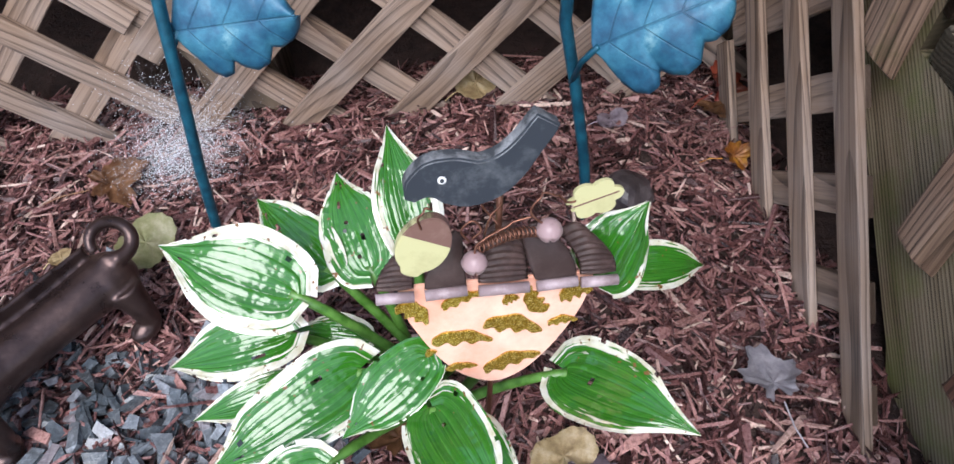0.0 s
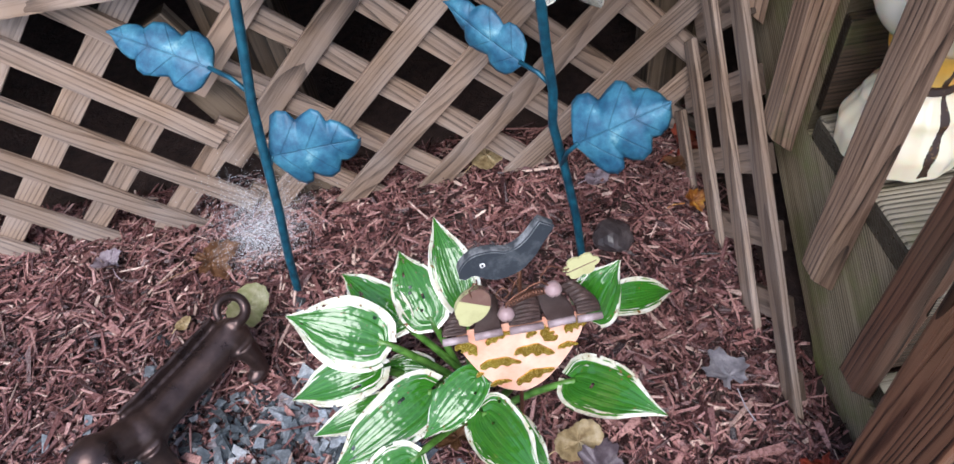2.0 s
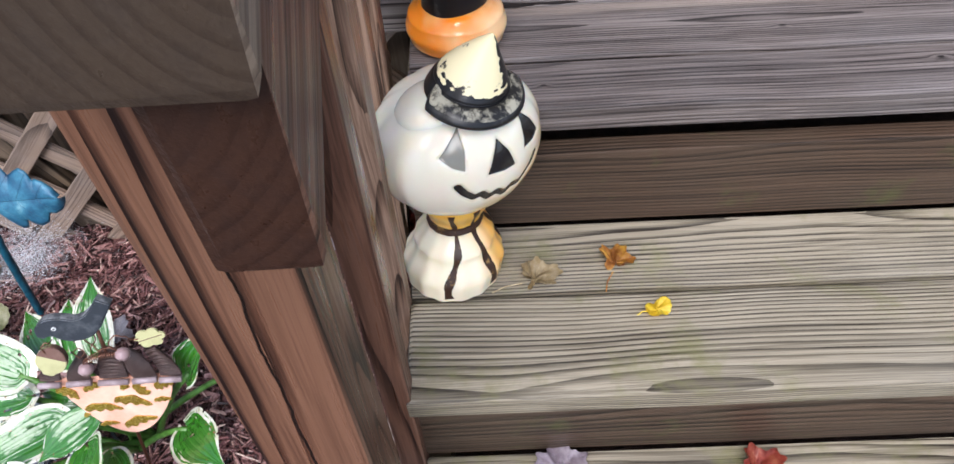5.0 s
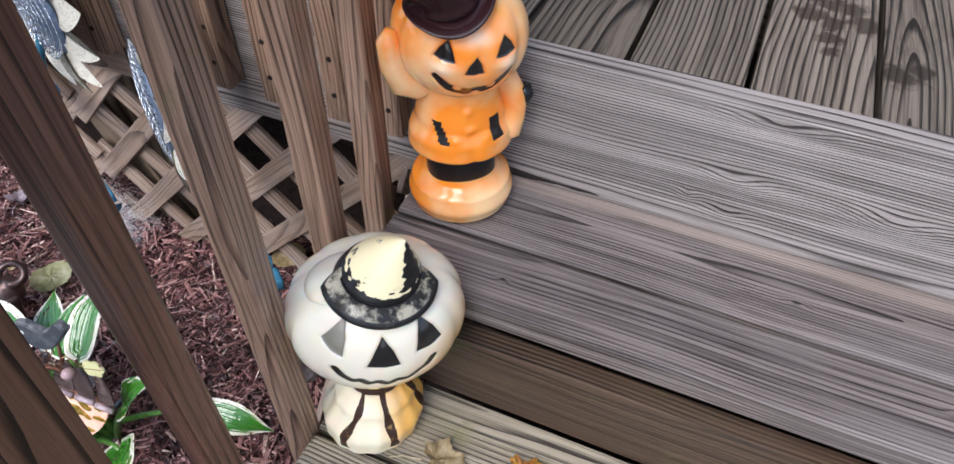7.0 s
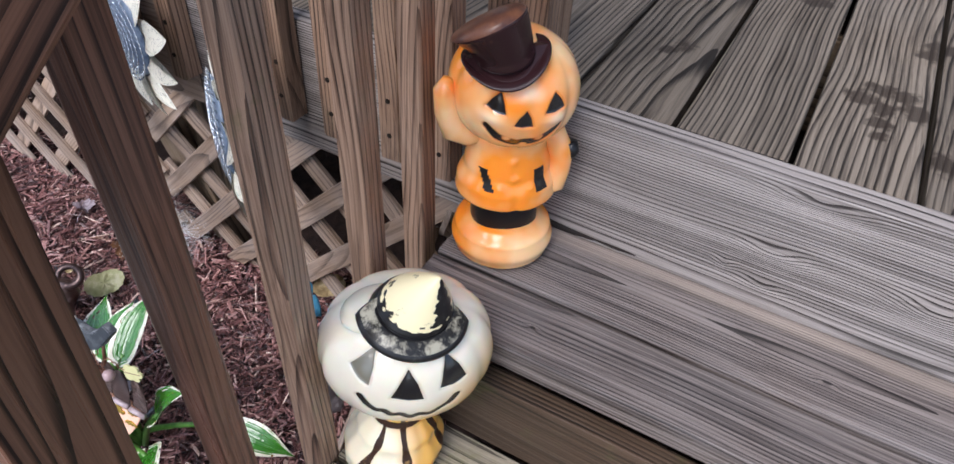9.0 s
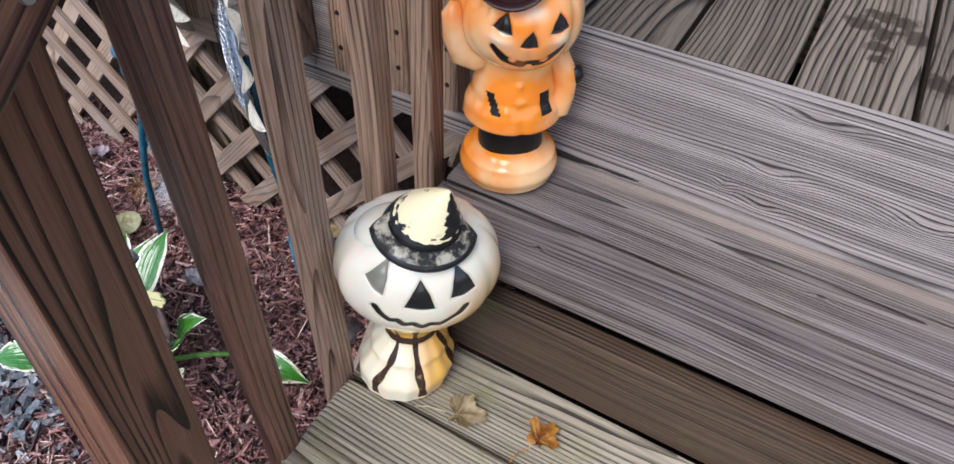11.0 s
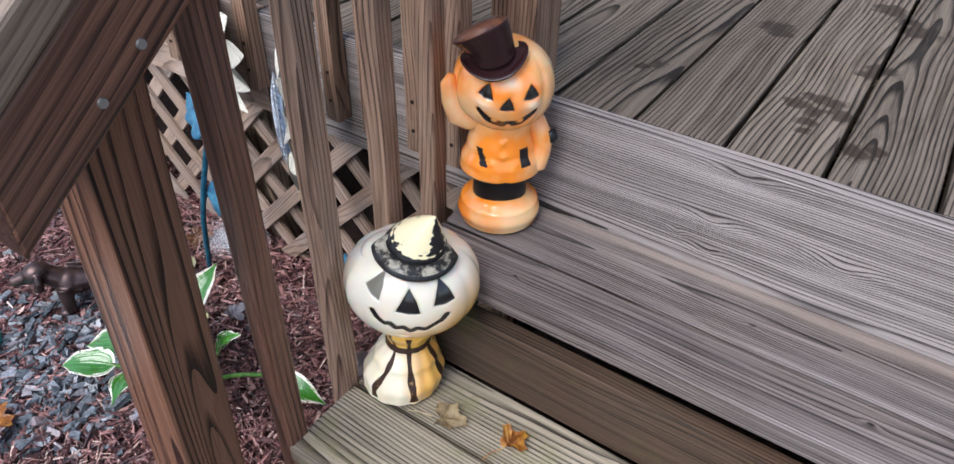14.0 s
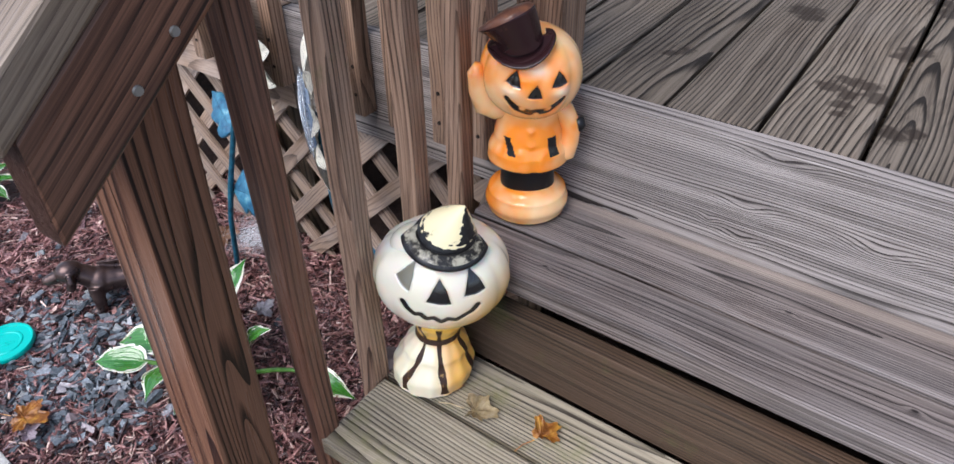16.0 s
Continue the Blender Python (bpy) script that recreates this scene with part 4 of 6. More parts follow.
def front_angle(u):
    """Angle from the figure's front (its -y side), positive to its own left."""
    return (u - 1.5 * math.pi + math.pi) % (2 * math.pi) - math.pi


# Cream pumpkin-headed scarecrow: bell skirt, tied neck, ribbed pumpkin head, hat moulded on
def profile(z, stops):
    for (z0, r0), (z1, r1) in zip(stops, stops[1:]):
        if z <= z1:
            t = (z - z0) / (z1 - z0)
            t = t * t * (3 - 2 * t)
            return r0 + (r1 - r0) * t
    return stops[-1][1]


bm = bmesh.new()
SK = ((0.0, 0.050), (0.008, 0.0585), (0.03, 0.0605), (0.065, 0.048), (0.094, 0.033), (0.102, 0.031), (0.135, 0.042), (0.175, 0.058))


def skirt(u, v):
    z = 0.175 * v
    r = profile(z, SK) * (1 + (0.012 * math.sin(15 * u) * (1 if z < 0.09 else 0.5)))
    k = 1.0 - v
    return (1.13 * r * math.cos(u) - 0.026 * k, 1.13 * r * math.sin(u) - 0.010 * k, z)


def skirt_paint(u, v):
    z, a = 0.175 * v, front_angle(u)
    if 0.094 < z < 0.104:
        return 3
    if 0.012 < z < 0.135 and (abs(a + 0.62 + 0.10 * math.sin(z * 60)) < 0.085 + 0.02 * math.sin(z * 190) or abs(a - 0.10 - (0.098 - z) * 3.0) < 0.09 + 0.02 * math.sin(z * 150) or abs(a - 1.15 - (0.098 - z) * 2.0) < 0.10 + 0.02 * math.sin(z * 170)):
        return 3
    return 1 if z > 0.098 else 2


add_shell(bm, skirt, 360, 190, skirt_paint)
HEAD_C, HEAD_R, HEAD_H = 0.226, 0.105, 0.079
EYES = [
    [(-0.47, 0.86), (-0.60, 0.72), (-0.74, 0.54), (-0.57, 0.40), (-0.43, 0.33), (-0.41, 0.60)],
    [(0.03, 0.63), (-0.07, 0.44), (-0.18, 0.17), (0.02, 0.13), (0.18, 0.12), (0.13, 0.40)],
    [(0.56, 0.73), (0.45, 0.50), (0.37, 0.24), (0.54, 0.22), (0.72, 0.26), (0.67, 0.50)],
]
SMILE = [(-0.53, 0.10), (-0.46, -0.04), (-0.36, -0.16), (-0.27, -0.13), (-0.19, -0.26), (-0.08, -0.21), (0.02, -0.33), (0.12, -0.24), (0.24, -0.30), (0.36, -0.21), (0.48, -0.14), (0.56, -0.02)]


def head_field(u, v):
    a = front_angle(u)
    t = -math.cos(math.pi * v)
    return a, t


def head_masks(u, v):
    a, t = head_field(u, v)
    if abs(a) > 1.0:
        return 0.0, 0.0
    deep = max([side_of(a, t, e) for e in EYES] + [0.050 - off_line(a, t, SMILE)])
    return max(0.0, 1.0 + deep / 0.10), 1.0 if side_of(a, t, EYES[0]) > -0.02 else 0.0


def head(u, v):
    a, t = head_field(u, v)
    s = math.sin(math.pi * v)
    rib = 1 - 0.030 * abs(math.cos(5.5 * u)) ** 6 * s * min(1.0, max(0.25, abs(a) - 0.4))
    r = HEAD_R * (s ** 0.74) * rib
    r -= 0.0022 * min(1.0, max(0.0, (head_masks(u, v)[0] - 0.80) / 0.35))
    return (r * math.cos(u), r * math.sin(u) * 0.88 - 0.006, HEAD_C + HEAD_H * t * (1 - 0.06 * t))


add_shell(bm, head, 300, 190, lambda u, v: 0, masks=head_masks)
# bump behind the hat
lump = bmesh.ops.create_uvsphere(bm, u_segments=32, v_segments=20, radius=1.0, matrix=pose(-0.022, -0.008, HEAD_C + 0.048, -10, 0, 0) @ Matrix.Diagonal((0.054, 0.046, 0.036, 1)))
for f in {f for v in lump["verts"] for f in v.link_faces}:
    f.smooth = True
# hat: brim and slumped cone lying on the upper front of the head
HAT = pose(0.010, -0.029, HEAD_C + 0.083, 14, 9, 0)


def brim_ring(u, v):
    # torus-like flat brim
    back = min(1.0, max(0.0, (abs(front_angle(u)) - 1.45) / 0.5))
    c = 0.051 - 0.020 * back
    w = 0.0125 - 0.008 * back
    ang = 2 * math.pi * v
    r = c + w * math.cos(ang)
    drop = -0.34 * max(0.0, r - 0.035)
    return HAT @ Vector((r * math.cos(u), r * math.sin(u) * 0.95, 0.006 * math.sin(ang) + drop + 0.004))


def cone(u, v):
    r = 0.050 * (1 - v) ** 0.80 * (1 + 0.10 * math.sin(math.pi * v)) + 0.0003
    if 0.22 < v < 0.26:
        r -= 0.0012
    return HAT @ Vector((r * math.cos(u) + 0.020 * v * v, r * math.sin(u) * 0.95 + 0.010 * v, -0.010 + 0.066 * v))


add_shell(bm, brim_ring, 96, 28, lambda u, v: 5 if 0.13 < v < 0.34 else 4, False)
def cone_paint(u, v):
    a = front_angle(u)
    ragged = 0.06 * math.sin(31 * v + 3 * a) + 0.05 * math.sin(67 * v) + 0.04 * math.sin(17 * a)
    if v < 0.36 + 0.6 * ragged:
        return 4
    return 4 if abs(a - 1.0) < 0.50 + 0.9 * ragged and 0.36 < v < 0.97 else 6


add_shell(bm, cone, 160, 80, cone_paint)
for f in [f for f in bm.faces if len(f.verts) > 40]:
    f.smooth = False
white_figure = part("lantern_figure", bm, [M_WHITE, M_STRAW, M_SKIRT, M_TIE, M_INK, M_HATPAINT, M_CONE], matrix=pose(0.958, -0.354, T1_Z, 0, 0, 35))
tagged(white_figure, "cream plastic pumpkin-headed scarecrow lantern with worn black hat on a step", "lantern figure")

# Orange pumpkin boy: round foot, dark trousers, flared coat, arms, pumpkin head, slumped top hat
bm = bmesh.new()
FT = ((0.0, 0.056), (0.007, 0.067), (0.024, 0.0715), (0.042, 0.0670), (0.055, 0.052), (0.058, 0.034))
add_shell(bm, lambda u, v: (profile(0.058 * v, FT) * math.cos(u), profile(0.058 * v, FT) * math.sin(u), 0.058 * v), 72, 24, lambda u, v: 0)


def trousers(u, v):
    r = 0.047 + 0.003 * math.cos(2 * u) - 0.004 * abs(math.cos(u)) ** 8 - 0.006 * v * v
    zz = 0.046 + 0.064 * v
    front = abs(front_angle(u))
    if v < 0.2:
        zz += 0.010 * math.exp(-(front / 0.22) ** 2) * (1 - v * 5)
    return (r * math.cos(u), r * math.sin(u) * 0.92, zz)


add_shell(bm, trousers, 72, 14, lambda u, v: 1)
CT = ((0.0, 0.054), (0.006, 0.0655), (0.024, 0.0640), (0.05, 0.0550), (0.09, 0.0480), (0.12, 0.044), (0.128, 0.034))


def coat(u, v):
    a = front_angle(u)
    z = 0.128 * v
    r = profile(z, CT)
    r *= 1 - 0.05 * math.exp(-((a - 0.05) / 0.10) ** 2) * (1 - v)
    for aa, zz in ((0.0, 0.052), (-0.02, 0.078), (-0.30, 0.040), (0.36, 0.040)):
        d2 = ((a - aa) * 0.05) ** 2 + (z - zz) ** 2
        r += 0.0035 * math.exp(-d2 / 0.00003)
    return (r * math.cos(u) * 1.04, r * math.sin(u) * 0.96, 0.101 + 0.92 * z)


def coat_paint(u, v):
    a, z = front_angle(u), 0.128 * v
    if 0.030 < z < 0.064 and 0.46 < a < 0.80:
        return 1
    if 0.034 < z < 0.064 and -0.76 < a + (z - 0.049) * 8 < -0.54:
        return 1
    return 0


add_shell(bm, coat, 120, 50, coat_paint)
OH_C, OH_R, OH_H = 0.256, 0.080, 0.072
OEYES = [[(-0.44, 0.42), (-0.58, 0.24), (-0.68, 0.04), (-0.44, -0.02), (-0.24, -0.02), (-0.32, 0.22)], [(0.42, 0.50), (0.30, 0.30), (0.24, 0.08), (0.46, 0.10), (0.70, 0.18), (0.58, 0.36)], [(0.0, 0.20), (-0.12, 0.02), (-0.18, -0.18), (0.02, -0.20), (0.20, -0.16), (0.12, 0.04)]]
OSMILE = [(-0.56, -0.30), (-0.35, -0.47), (0.0, -0.55), (0.35, -0.45), (0.62, -0.14)]
OEYES = [[(sum(q[0] for q in e) / 6 * 0.22 + p[0] * 0.78, sum(q[1] for q in e) / 6 * 0.22 + p[1] * 0.78) for p in e] for e in OEYES]
OTEETH = ((-0.20, -0.44), (0.15, -0.60), (0.34, -0.38))


def o_masks(u, v):
    a, t = head_field(u, v)
    if abs(a) > 1.2:
        return 0.0, 0.0
    grin = 0.085 - 0.10 * max(0.0, abs(a) - 0.35) - off_line(a, t, OSMILE)
    for ta, tt in OTEETH:
        grin = min(grin, math.hypot(a - ta, t - tt) - 0.075)
    deep = max([side_of(a, t, e) for e in OEYES] + [grin])
    # pale patches below the eyes and on the brow imitate gloss reflections
    pale = max(math.exp(-(((a - aa) / 0.20) ** 2 + ((t - tt) / 0.13) ** 2)) for aa, tt in ((-0.50, -0.12), (0.52, 0.02), (0.0, 0.42)))
    return max(0.0, 1.0 + deep / 0.10), 0.75 * pale


def o_head(u, v):
    a, t = head_field(u, v)
    s = math.sin(math.pi * v)
    rib = 1 - 0.03 * abs(math.cos(4.5 * u + 0.4)) ** 8 * s
    r = OH_R * (s ** 0.9) * rib - 0.0022 * min(1.0, max(0.0, (o_masks(u, v)[0] - 0.80) / 0.35))
    for (aa, tt) in ((-0.46, -0.06), (0.46, 0.06)):
        r += 0.003 * math.exp(-(((a - aa) / 0.16) ** 2 + ((t - tt + 0.06) / 0.10) ** 2))
    return pose(0, 0, OH_C, 0, 0, 0) @ (Matrix.Rotation(radians(9), 4, "Y") @ Vector((r * math.cos(u), r * math.sin(u), OH_H * t)))


add_shell(bm, o_head, 260, 170, lambda u, v: 0, masks=o_masks)


def add_tube(bm, pts, radii, mat, sides=16):
    t = tube(pts, radii, sides)
    me = bpy.data.meshes.new("tmp")
    t.to_mesh(me)
    t.free()
    k = len(bm.faces)
    bm.from_mesh(me)
    bpy.data.meshes.remove(me)
    bm.faces.ensure_lookup_table()
    for f in bm.faces[k:]:
        f.material_index, f.smooth = mat, True


# raised arm with the hand at the head, and the hanging arm with a dark cuff
add_tube(bm, [(-0.030, -0.004, 0.195), (-0.056, -0.010, 0.196), (-0.074, -0.014, 0.206), (-0.083, -0.016, 0.232), (-0.086, -0.016, 0.262), (-0.082, -0.016, 0.276)], [0.014, 0.017, 0.017, 0.015, 0.013, 0.006], 0)
add_tube(bm, [(0.030, -0.004, 0.205), (0.054, -0.010, 0.190), (0.066, -0.014, 0.165), (0.065, -0.018, 0.137), (0.061, -0.022, 0.115), (0.054, -0.024, 0.107)], [0.013, 0.017, 0.017, 0.015, 0.013, 0.005], 0)
add_tube(bm, [(0.076, -0.014, 0.178), (0.079, -0.018, 0.166), (0.079, -0.020, 0.158)], [0.010, 0.011, 0.006], 1)
# slumped top hat
OHAT = pose(-0.017, -0.034, OH_C + 0.047, 10, -10, 0)


def o_brim(u, v):
    ang = 2 * math.pi * v
    r = 0.026 + 0.022 * math.cos(ang)
    curl = 0.016 * abs(math.cos(u)) ** 2 * max(0.0, (r - 0.025) / 0.022)
    return OHAT @ Vector((r * math.cos(u) * 1.05, r * math.sin(u), 0.0045 * math.sin(ang) + curl))


def o_crown(u, v):
    if v < 0.76:
        q = v / 0.76
        r = 0.030 + 0.011 * q ** 1.4 - 0.0035 * math.exp(-((q - 0.16) / 0.07) ** 2) + 0.002 * math.exp(-((q - 0.30) / 0.08) ** 2)
        z = 0.060 * q
    else:
        q = (v - 0.76) / 0.24
        r = 0.041 * math.cos(q * 1.50) ** 0.7 + 0.0008
        z = 0.060 + 0.009 * math.sin(q * math.pi / 2)
    r *= 1 + 0.03 * math.sin(2 * u + 0.6) * v
    return OHAT @ Vector((r * math.cos(u) - 0.026 * v * v, r * math.sin(u), z - 0.004 + (0.46 * math.cos(u) - 0.66 * math.sin(u)) * r * v * v))


add_shell(bm, o_brim, 64, 18, lambda u, v: 2, False)
add_shell(bm, o_crown, 64, 44, lambda u, v: 2 if v < 0.80 else 3)
orange_figure = part("lantern_figure", bm, [M_ORANGE, M_INK, M_BROWN, M_HATTOP], matrix=pose(0.962, -0.116, T2_Z, 0, 0, 37))
tagged(orange_figure, "orange plastic pumpkin-headed lantern figure with brown top hat on a step", "lantern figure")

# ---- pumpkin garden stake ----
M_RUST = worn_paint("brown_tin", (0.075, 0.045, 0.04), (0.16, 0.10, 0.085), 0.45, 0.65, 0.42, 120)
M_PLAINTIN = worn_paint("smooth_brown_tin", (0.085, 0.055, 0.050), (0.15, 0.105, 0.095), 0.42, 0.66, 0.34, 40)
M_EYEWHITE = worn_paint("white_dot_paint", (0.75, 0.75, 0.72), (0.5, 0.5, 0.48), 0.55, 0.7, 0.4, 200)
M_ROLL = worn_paint("grey_brown_rolled_tin", (0.25, 0.185, 0.19), (0.40, 0.32, 0.33), 0.45, 0.65, 0.35, 90)
M_PEACH = worn_paint("peach_paint", (0.76, 0.33, 0.22), (0.84, 0.55, 0.42), 0.40, 0.62, 0.4, 16)
M_CROW = worn_paint("worn_slate_black_paint", (0.030, 0.036, 0.045), (0.10, 0.11, 0.12), 0.50, 0.66, 0.45, 60)
M_CROWEDGE = worn_paint("rubbed_grey_edge", (0.05, 0.055, 0.062), (0.34, 0.35, 0.36), 0.46, 0.62, 0.55, 50)
M_BELL = worn_paint("mauve_bell_metal", (0.32, 0.22, 0.22), (0.16, 0.10, 0.10), 0.52, 0.66, 0.3, 90)
M_LIME = worn_paint("pale_lime_paint", (0.50, 0.48, 0.25), (0.40, 0.37, 0.19), 0.5, 0.7, 0.5, 60)
M_TAG = worn_paint("acorn_brown_paint", (0.17, 0.095, 0.075), (0.26, 0.17, 0.14), 0.5, 0.7, 0.45, 60)
M_WIRE, n, l, b = shader("copper_wire", 0.38, 0.8)
b.inputs["Base Color"].default_value = (0.22, 0.10, 0.065, 1)
m, n, l, b = shader("gold_glitter", 0.32, 0.7)
tc = n.new("ShaderNodeTexCoord")
vo = n.new("ShaderNodeTexVoronoi")
vo.inputs["Scale"].default_value = 1400
l.new(tc.outputs["Object"], vo.inputs["Vector"])
l.new(ramp(n, l, vo.outputs["Color"], ((0.2, (0.22, 0.12, 0.005)), (0.55, (0.50, 0.31, 0.02)), (0.85, (0.95, 0.75, 0.25)))), b.inputs["Base Color"])
bump(n, l, b, vo.outputs["Color"], 0.9, 0.001)
M_GLITTER = m

# local x runs along the cap's rolled edge, local y up the leaning face, local z to the front
FACE = axes((0.4725, -0.4975, 0.2605), (0.992, 0.070, -0.102), (-0.095, -0.970, 0.223))
stake = thing("pumpkin_garden_stake", "peach tin pumpkin garden stake with brown cap, crow and bells", "garden stake", at=(0.462, -0.535, 0.0))


def plate(outline, thick, round_off=0.0008, side_slot=None):
    bm = prism(outline, thick)
    if round_off:
        bmesh.ops.bevel(bm, geom=[e for e in bm.edges if abs(e.verts[0].co.z - e.verts[1].co.z) < 1e-6], offset=round_off, segments=2, affect="EDGES")
    if side_slot is not None:
        for f in bm.faces:
            if abs(f.normal.z) < 0.5:
                f.material_index = side_slot
    return bm


def smooth_line(pts, steps=6):
    """Points of a soft curve through the given ones."""
    out = []
    p = [Vector((*q, 0)) for q in pts]
    for i in range(len(p) - 1):
        a, b0, c, d = p[max(0, i - 1)], p[i], p[i + 1], p[min(len(p) - 1, i + 2)]
        for k in range(steps):
            t = k / steps
            q = 0.5 * (2 * b0 + (c - a) * t + (2 * a - 5 * b0 + 4 * c - d) * t * t + (3 * b0 - a - 3 * c + d) * t ** 3)
            out.append((q.x, q.y))
    return out + [(p[-1].x, p[-1].y)]


part("rod", tube([FACE @ Vector((0.0, y, -0.006)) for y in (-0.30, -0.1, 0.05, 0.10)], 0.0026, 8), M_WIRE, stake, "thin rusty steel rod", smooth=True)
body = smooth_line([(-0.0765, 0.004), (-0.0715, -0.026), (-0.0606, -0.052), (-0.0440, -0.082), (-0.0240, -0.105), (0.002, -0.1165), (0.0260, -0.106), (0.0450, -0.084), (0.0610, -0.056), (0.0720, -0.028), (0.0768, 0.004)])
tin_body = part("pumpkin_body", plate(body, 0.003), M_PEACH, stake, "peach-pink painted pumpkin body", FACE)


def torn_leaf(length, width, seed):
    """A curled oak leaf in silhouette: one smooth back, one lobed edge, a pointed tip."""
    rng = random.Random(seed)
    ph = rng.uniform(0, 6)
    lower, upper = [], []
    for i in range(25):
        v = i / 24
        w = width * 0.5 * math.sin(math.pi * (0.08 + 0.90 * v ** 0.8)) ** 0.75
        sweep = 0.22 * width * math.sin(math.pi * v)
        upper.append((length * (v - 0.5), sweep + w * (0.86 + 0.12 * math.sin(13 * v + ph))))
        lower.append((length * (v - 0.5), sweep - w * (0.72 + 0.28 * math.sin(22 * v + ph))))
    return lower + upper[::-1]


def oak_blade(length, width, lobes=3):
    """A leaf with round lobes, from its stalk to a blunt end."""
    pts = []
    for k in range(96):
        a = 2 * math.pi * k / 96
        r = 0.5 * (0.74 + 0.26 * abs(math.cos(lobes * a + 0.3)) ** 0.8)
        if abs(a - math.pi) < 0.25:
            r *= 0.75
        pts.append((length * r * math.cos(a), width * r * math.sin(a)))
    return pts


for i, (u, v, ang, ln, wd) in enumerate(((-0.066, -0.026, -42, 0.032, 0.020), (-0.027, -0.0145, 22, 0.034, 0.014), (-0.0265, -0.0600, -4, 0.050, 0.019), (0.0150, -0.0500, -16, 0.050, 0.022), (0.0165, -0.0920, 18, 0.050, 0.020), (-0.027, -0.0930, 4, 0.027, 0.010), (0.0330, -0.0200, 118, 0.032, 0.018), (0.0640, -0.0180, 16, 0.027, 0.022), (0.0560, -0.0480, 4, 0.025, 0.011), (-0.0520, -0.0720, 24, 0.010, 0.008), (0.0115, -0.0190, 20, 0.014, 0.011))):
    part("glitter_leaf", plate(torn_leaf(ln, wd, i), 0.0022, 0.0004), M_GLITTER, tin_body, "gold glitter leaf", FACE @ pose(u, v, 0.0026, 0, 0, ang))
CAP = (  # foot from, to; head from, to; height; ribbed
    (-0.0925, -0.0640, -0.0680, -0.0555, 0.041, True),
    (-0.0560, -0.0245, -0.0380, -0.0260, 0.044, False),
    (-0.0155, 0.0230, -0.0100, 0.0160, 0.050, True),
    (0.0290, 0.0605, 0.0165, 0.0400, 0.046, False),
    (0.0635, 0.0925, 0.0450, 0.0690, 0.043, True),
)
for i, (ua, ub, ta, tb, high, ribbed) in enumerate(CAP):
    bm = bmesh.new()
    cols, rows_n = 14, 40
    grid = []
    for j in range(rows_n + 1):
        q = j / rows_n
        left = ua + (ta - ua) * (q ** (2.2 if i != 3 else 0.8))
        right = ub + (tb - ub) * (q ** (2.2 if i not in (1,) else 0.8))
        row = []
        for k in range(cols + 1):
            c = k / cols
            crown = 1 - 0.22 * (2 * c - 1) ** 2
            x, y = left + (right - left) * c, 0.004 + high * q * crown
            z = (0.0010 * math.sin(q * 58) if ribbed else 0.002) + 0.0016 * (1 - (2 * c - 1) ** 2) + 0.004 - 0.014 * q * q
            row.append(bm.verts.new((x, y, z)))
        grid.append(row)
    for j in range(rows_n):
        for k in range(cols):
            bm.faces.new((grid[j][k], grid[j][k + 1], grid[j + 1][k + 1], grid[j + 1][k])).smooth = True
    bmesh.ops.solidify(bm, geom=bm.faces[:], thickness=0.0012)
    seg = part("cap_segment", bm, M_RUST if ribbed else M_PLAINTIN, stake, "corrugated brown tin" if ribbed else "smooth brown tin", FACE)
    roll = tube([(ua, 0.001, 0.010), (ub, 0.001 + 0.002 * (i % 2), 0.010)], 0.0044, 14)
    part("rolled_edge", roll, M_ROLL, seg, "rolled grey-brown tin edge", FACE, smooth=True)
# crow cut from thick board
spine = [(-0.0640, 0.0860, 0.0035), (-0.0600, 0.0945, 0.0095), (-0.0500, 0.1010, 0.0150), (-0.0370, 0.1000, 0.0185), (-0.0230, 0.0970, 0.0190), (-0.0090, 0.1000, 0.0165), (0.0040, 0.1100, 0.0130), (0.0140, 0.1230, 0.0105), (0.0230, 0.1370, 0.0100), (0.0265, 0.1430, 0.0090)]
upper, lower = [], []
for i, (x, z, r) in enumerate(spine):
    x0, z0, _ = spine[max(0, i - 1)]
    x1, z1, _ = spine[min(len(spine) - 1, i + 1)]
    d = Vector((x1 - x0, z1 - z0)).normalized()
    upper.append((x - d.y * r, z + d.x * r))
    lower.append((x + d.y * r, z - d.x * r))
crow = part("crow", plate(smooth_line(lower, 3) + smooth_line(upper[::-1], 3), 0.014, 0.0016, 1), [M_CROW, M_CROWEDGE], stake, "worn blue-black wooden crow with pale rubbed edge", FACE @ pose(0, 0.001, 0.002))
eye_white = bmesh.new()
bmesh.ops.create_cone(eye_white, segments=20, radius1=0.0030, radius2=0.0028, depth=0.0008, cap_ends=True)
part("eye", eye_white, M_EYEWHITE, crow, "small white painted ring eye", FACE @ pose(-0.0425, 0.1035, 0.0096))
pupil = bmesh.new()
bmesh.ops.create_cone(pupil, segments=16, radius1=0.0015, radius2=0.0014, depth=0.0006, cap_ends=True)
part("pupil", pupil, M_CROW, crow, "dark pupil", FACE @ pose(-0.0425, 0.1035, 0.0103))
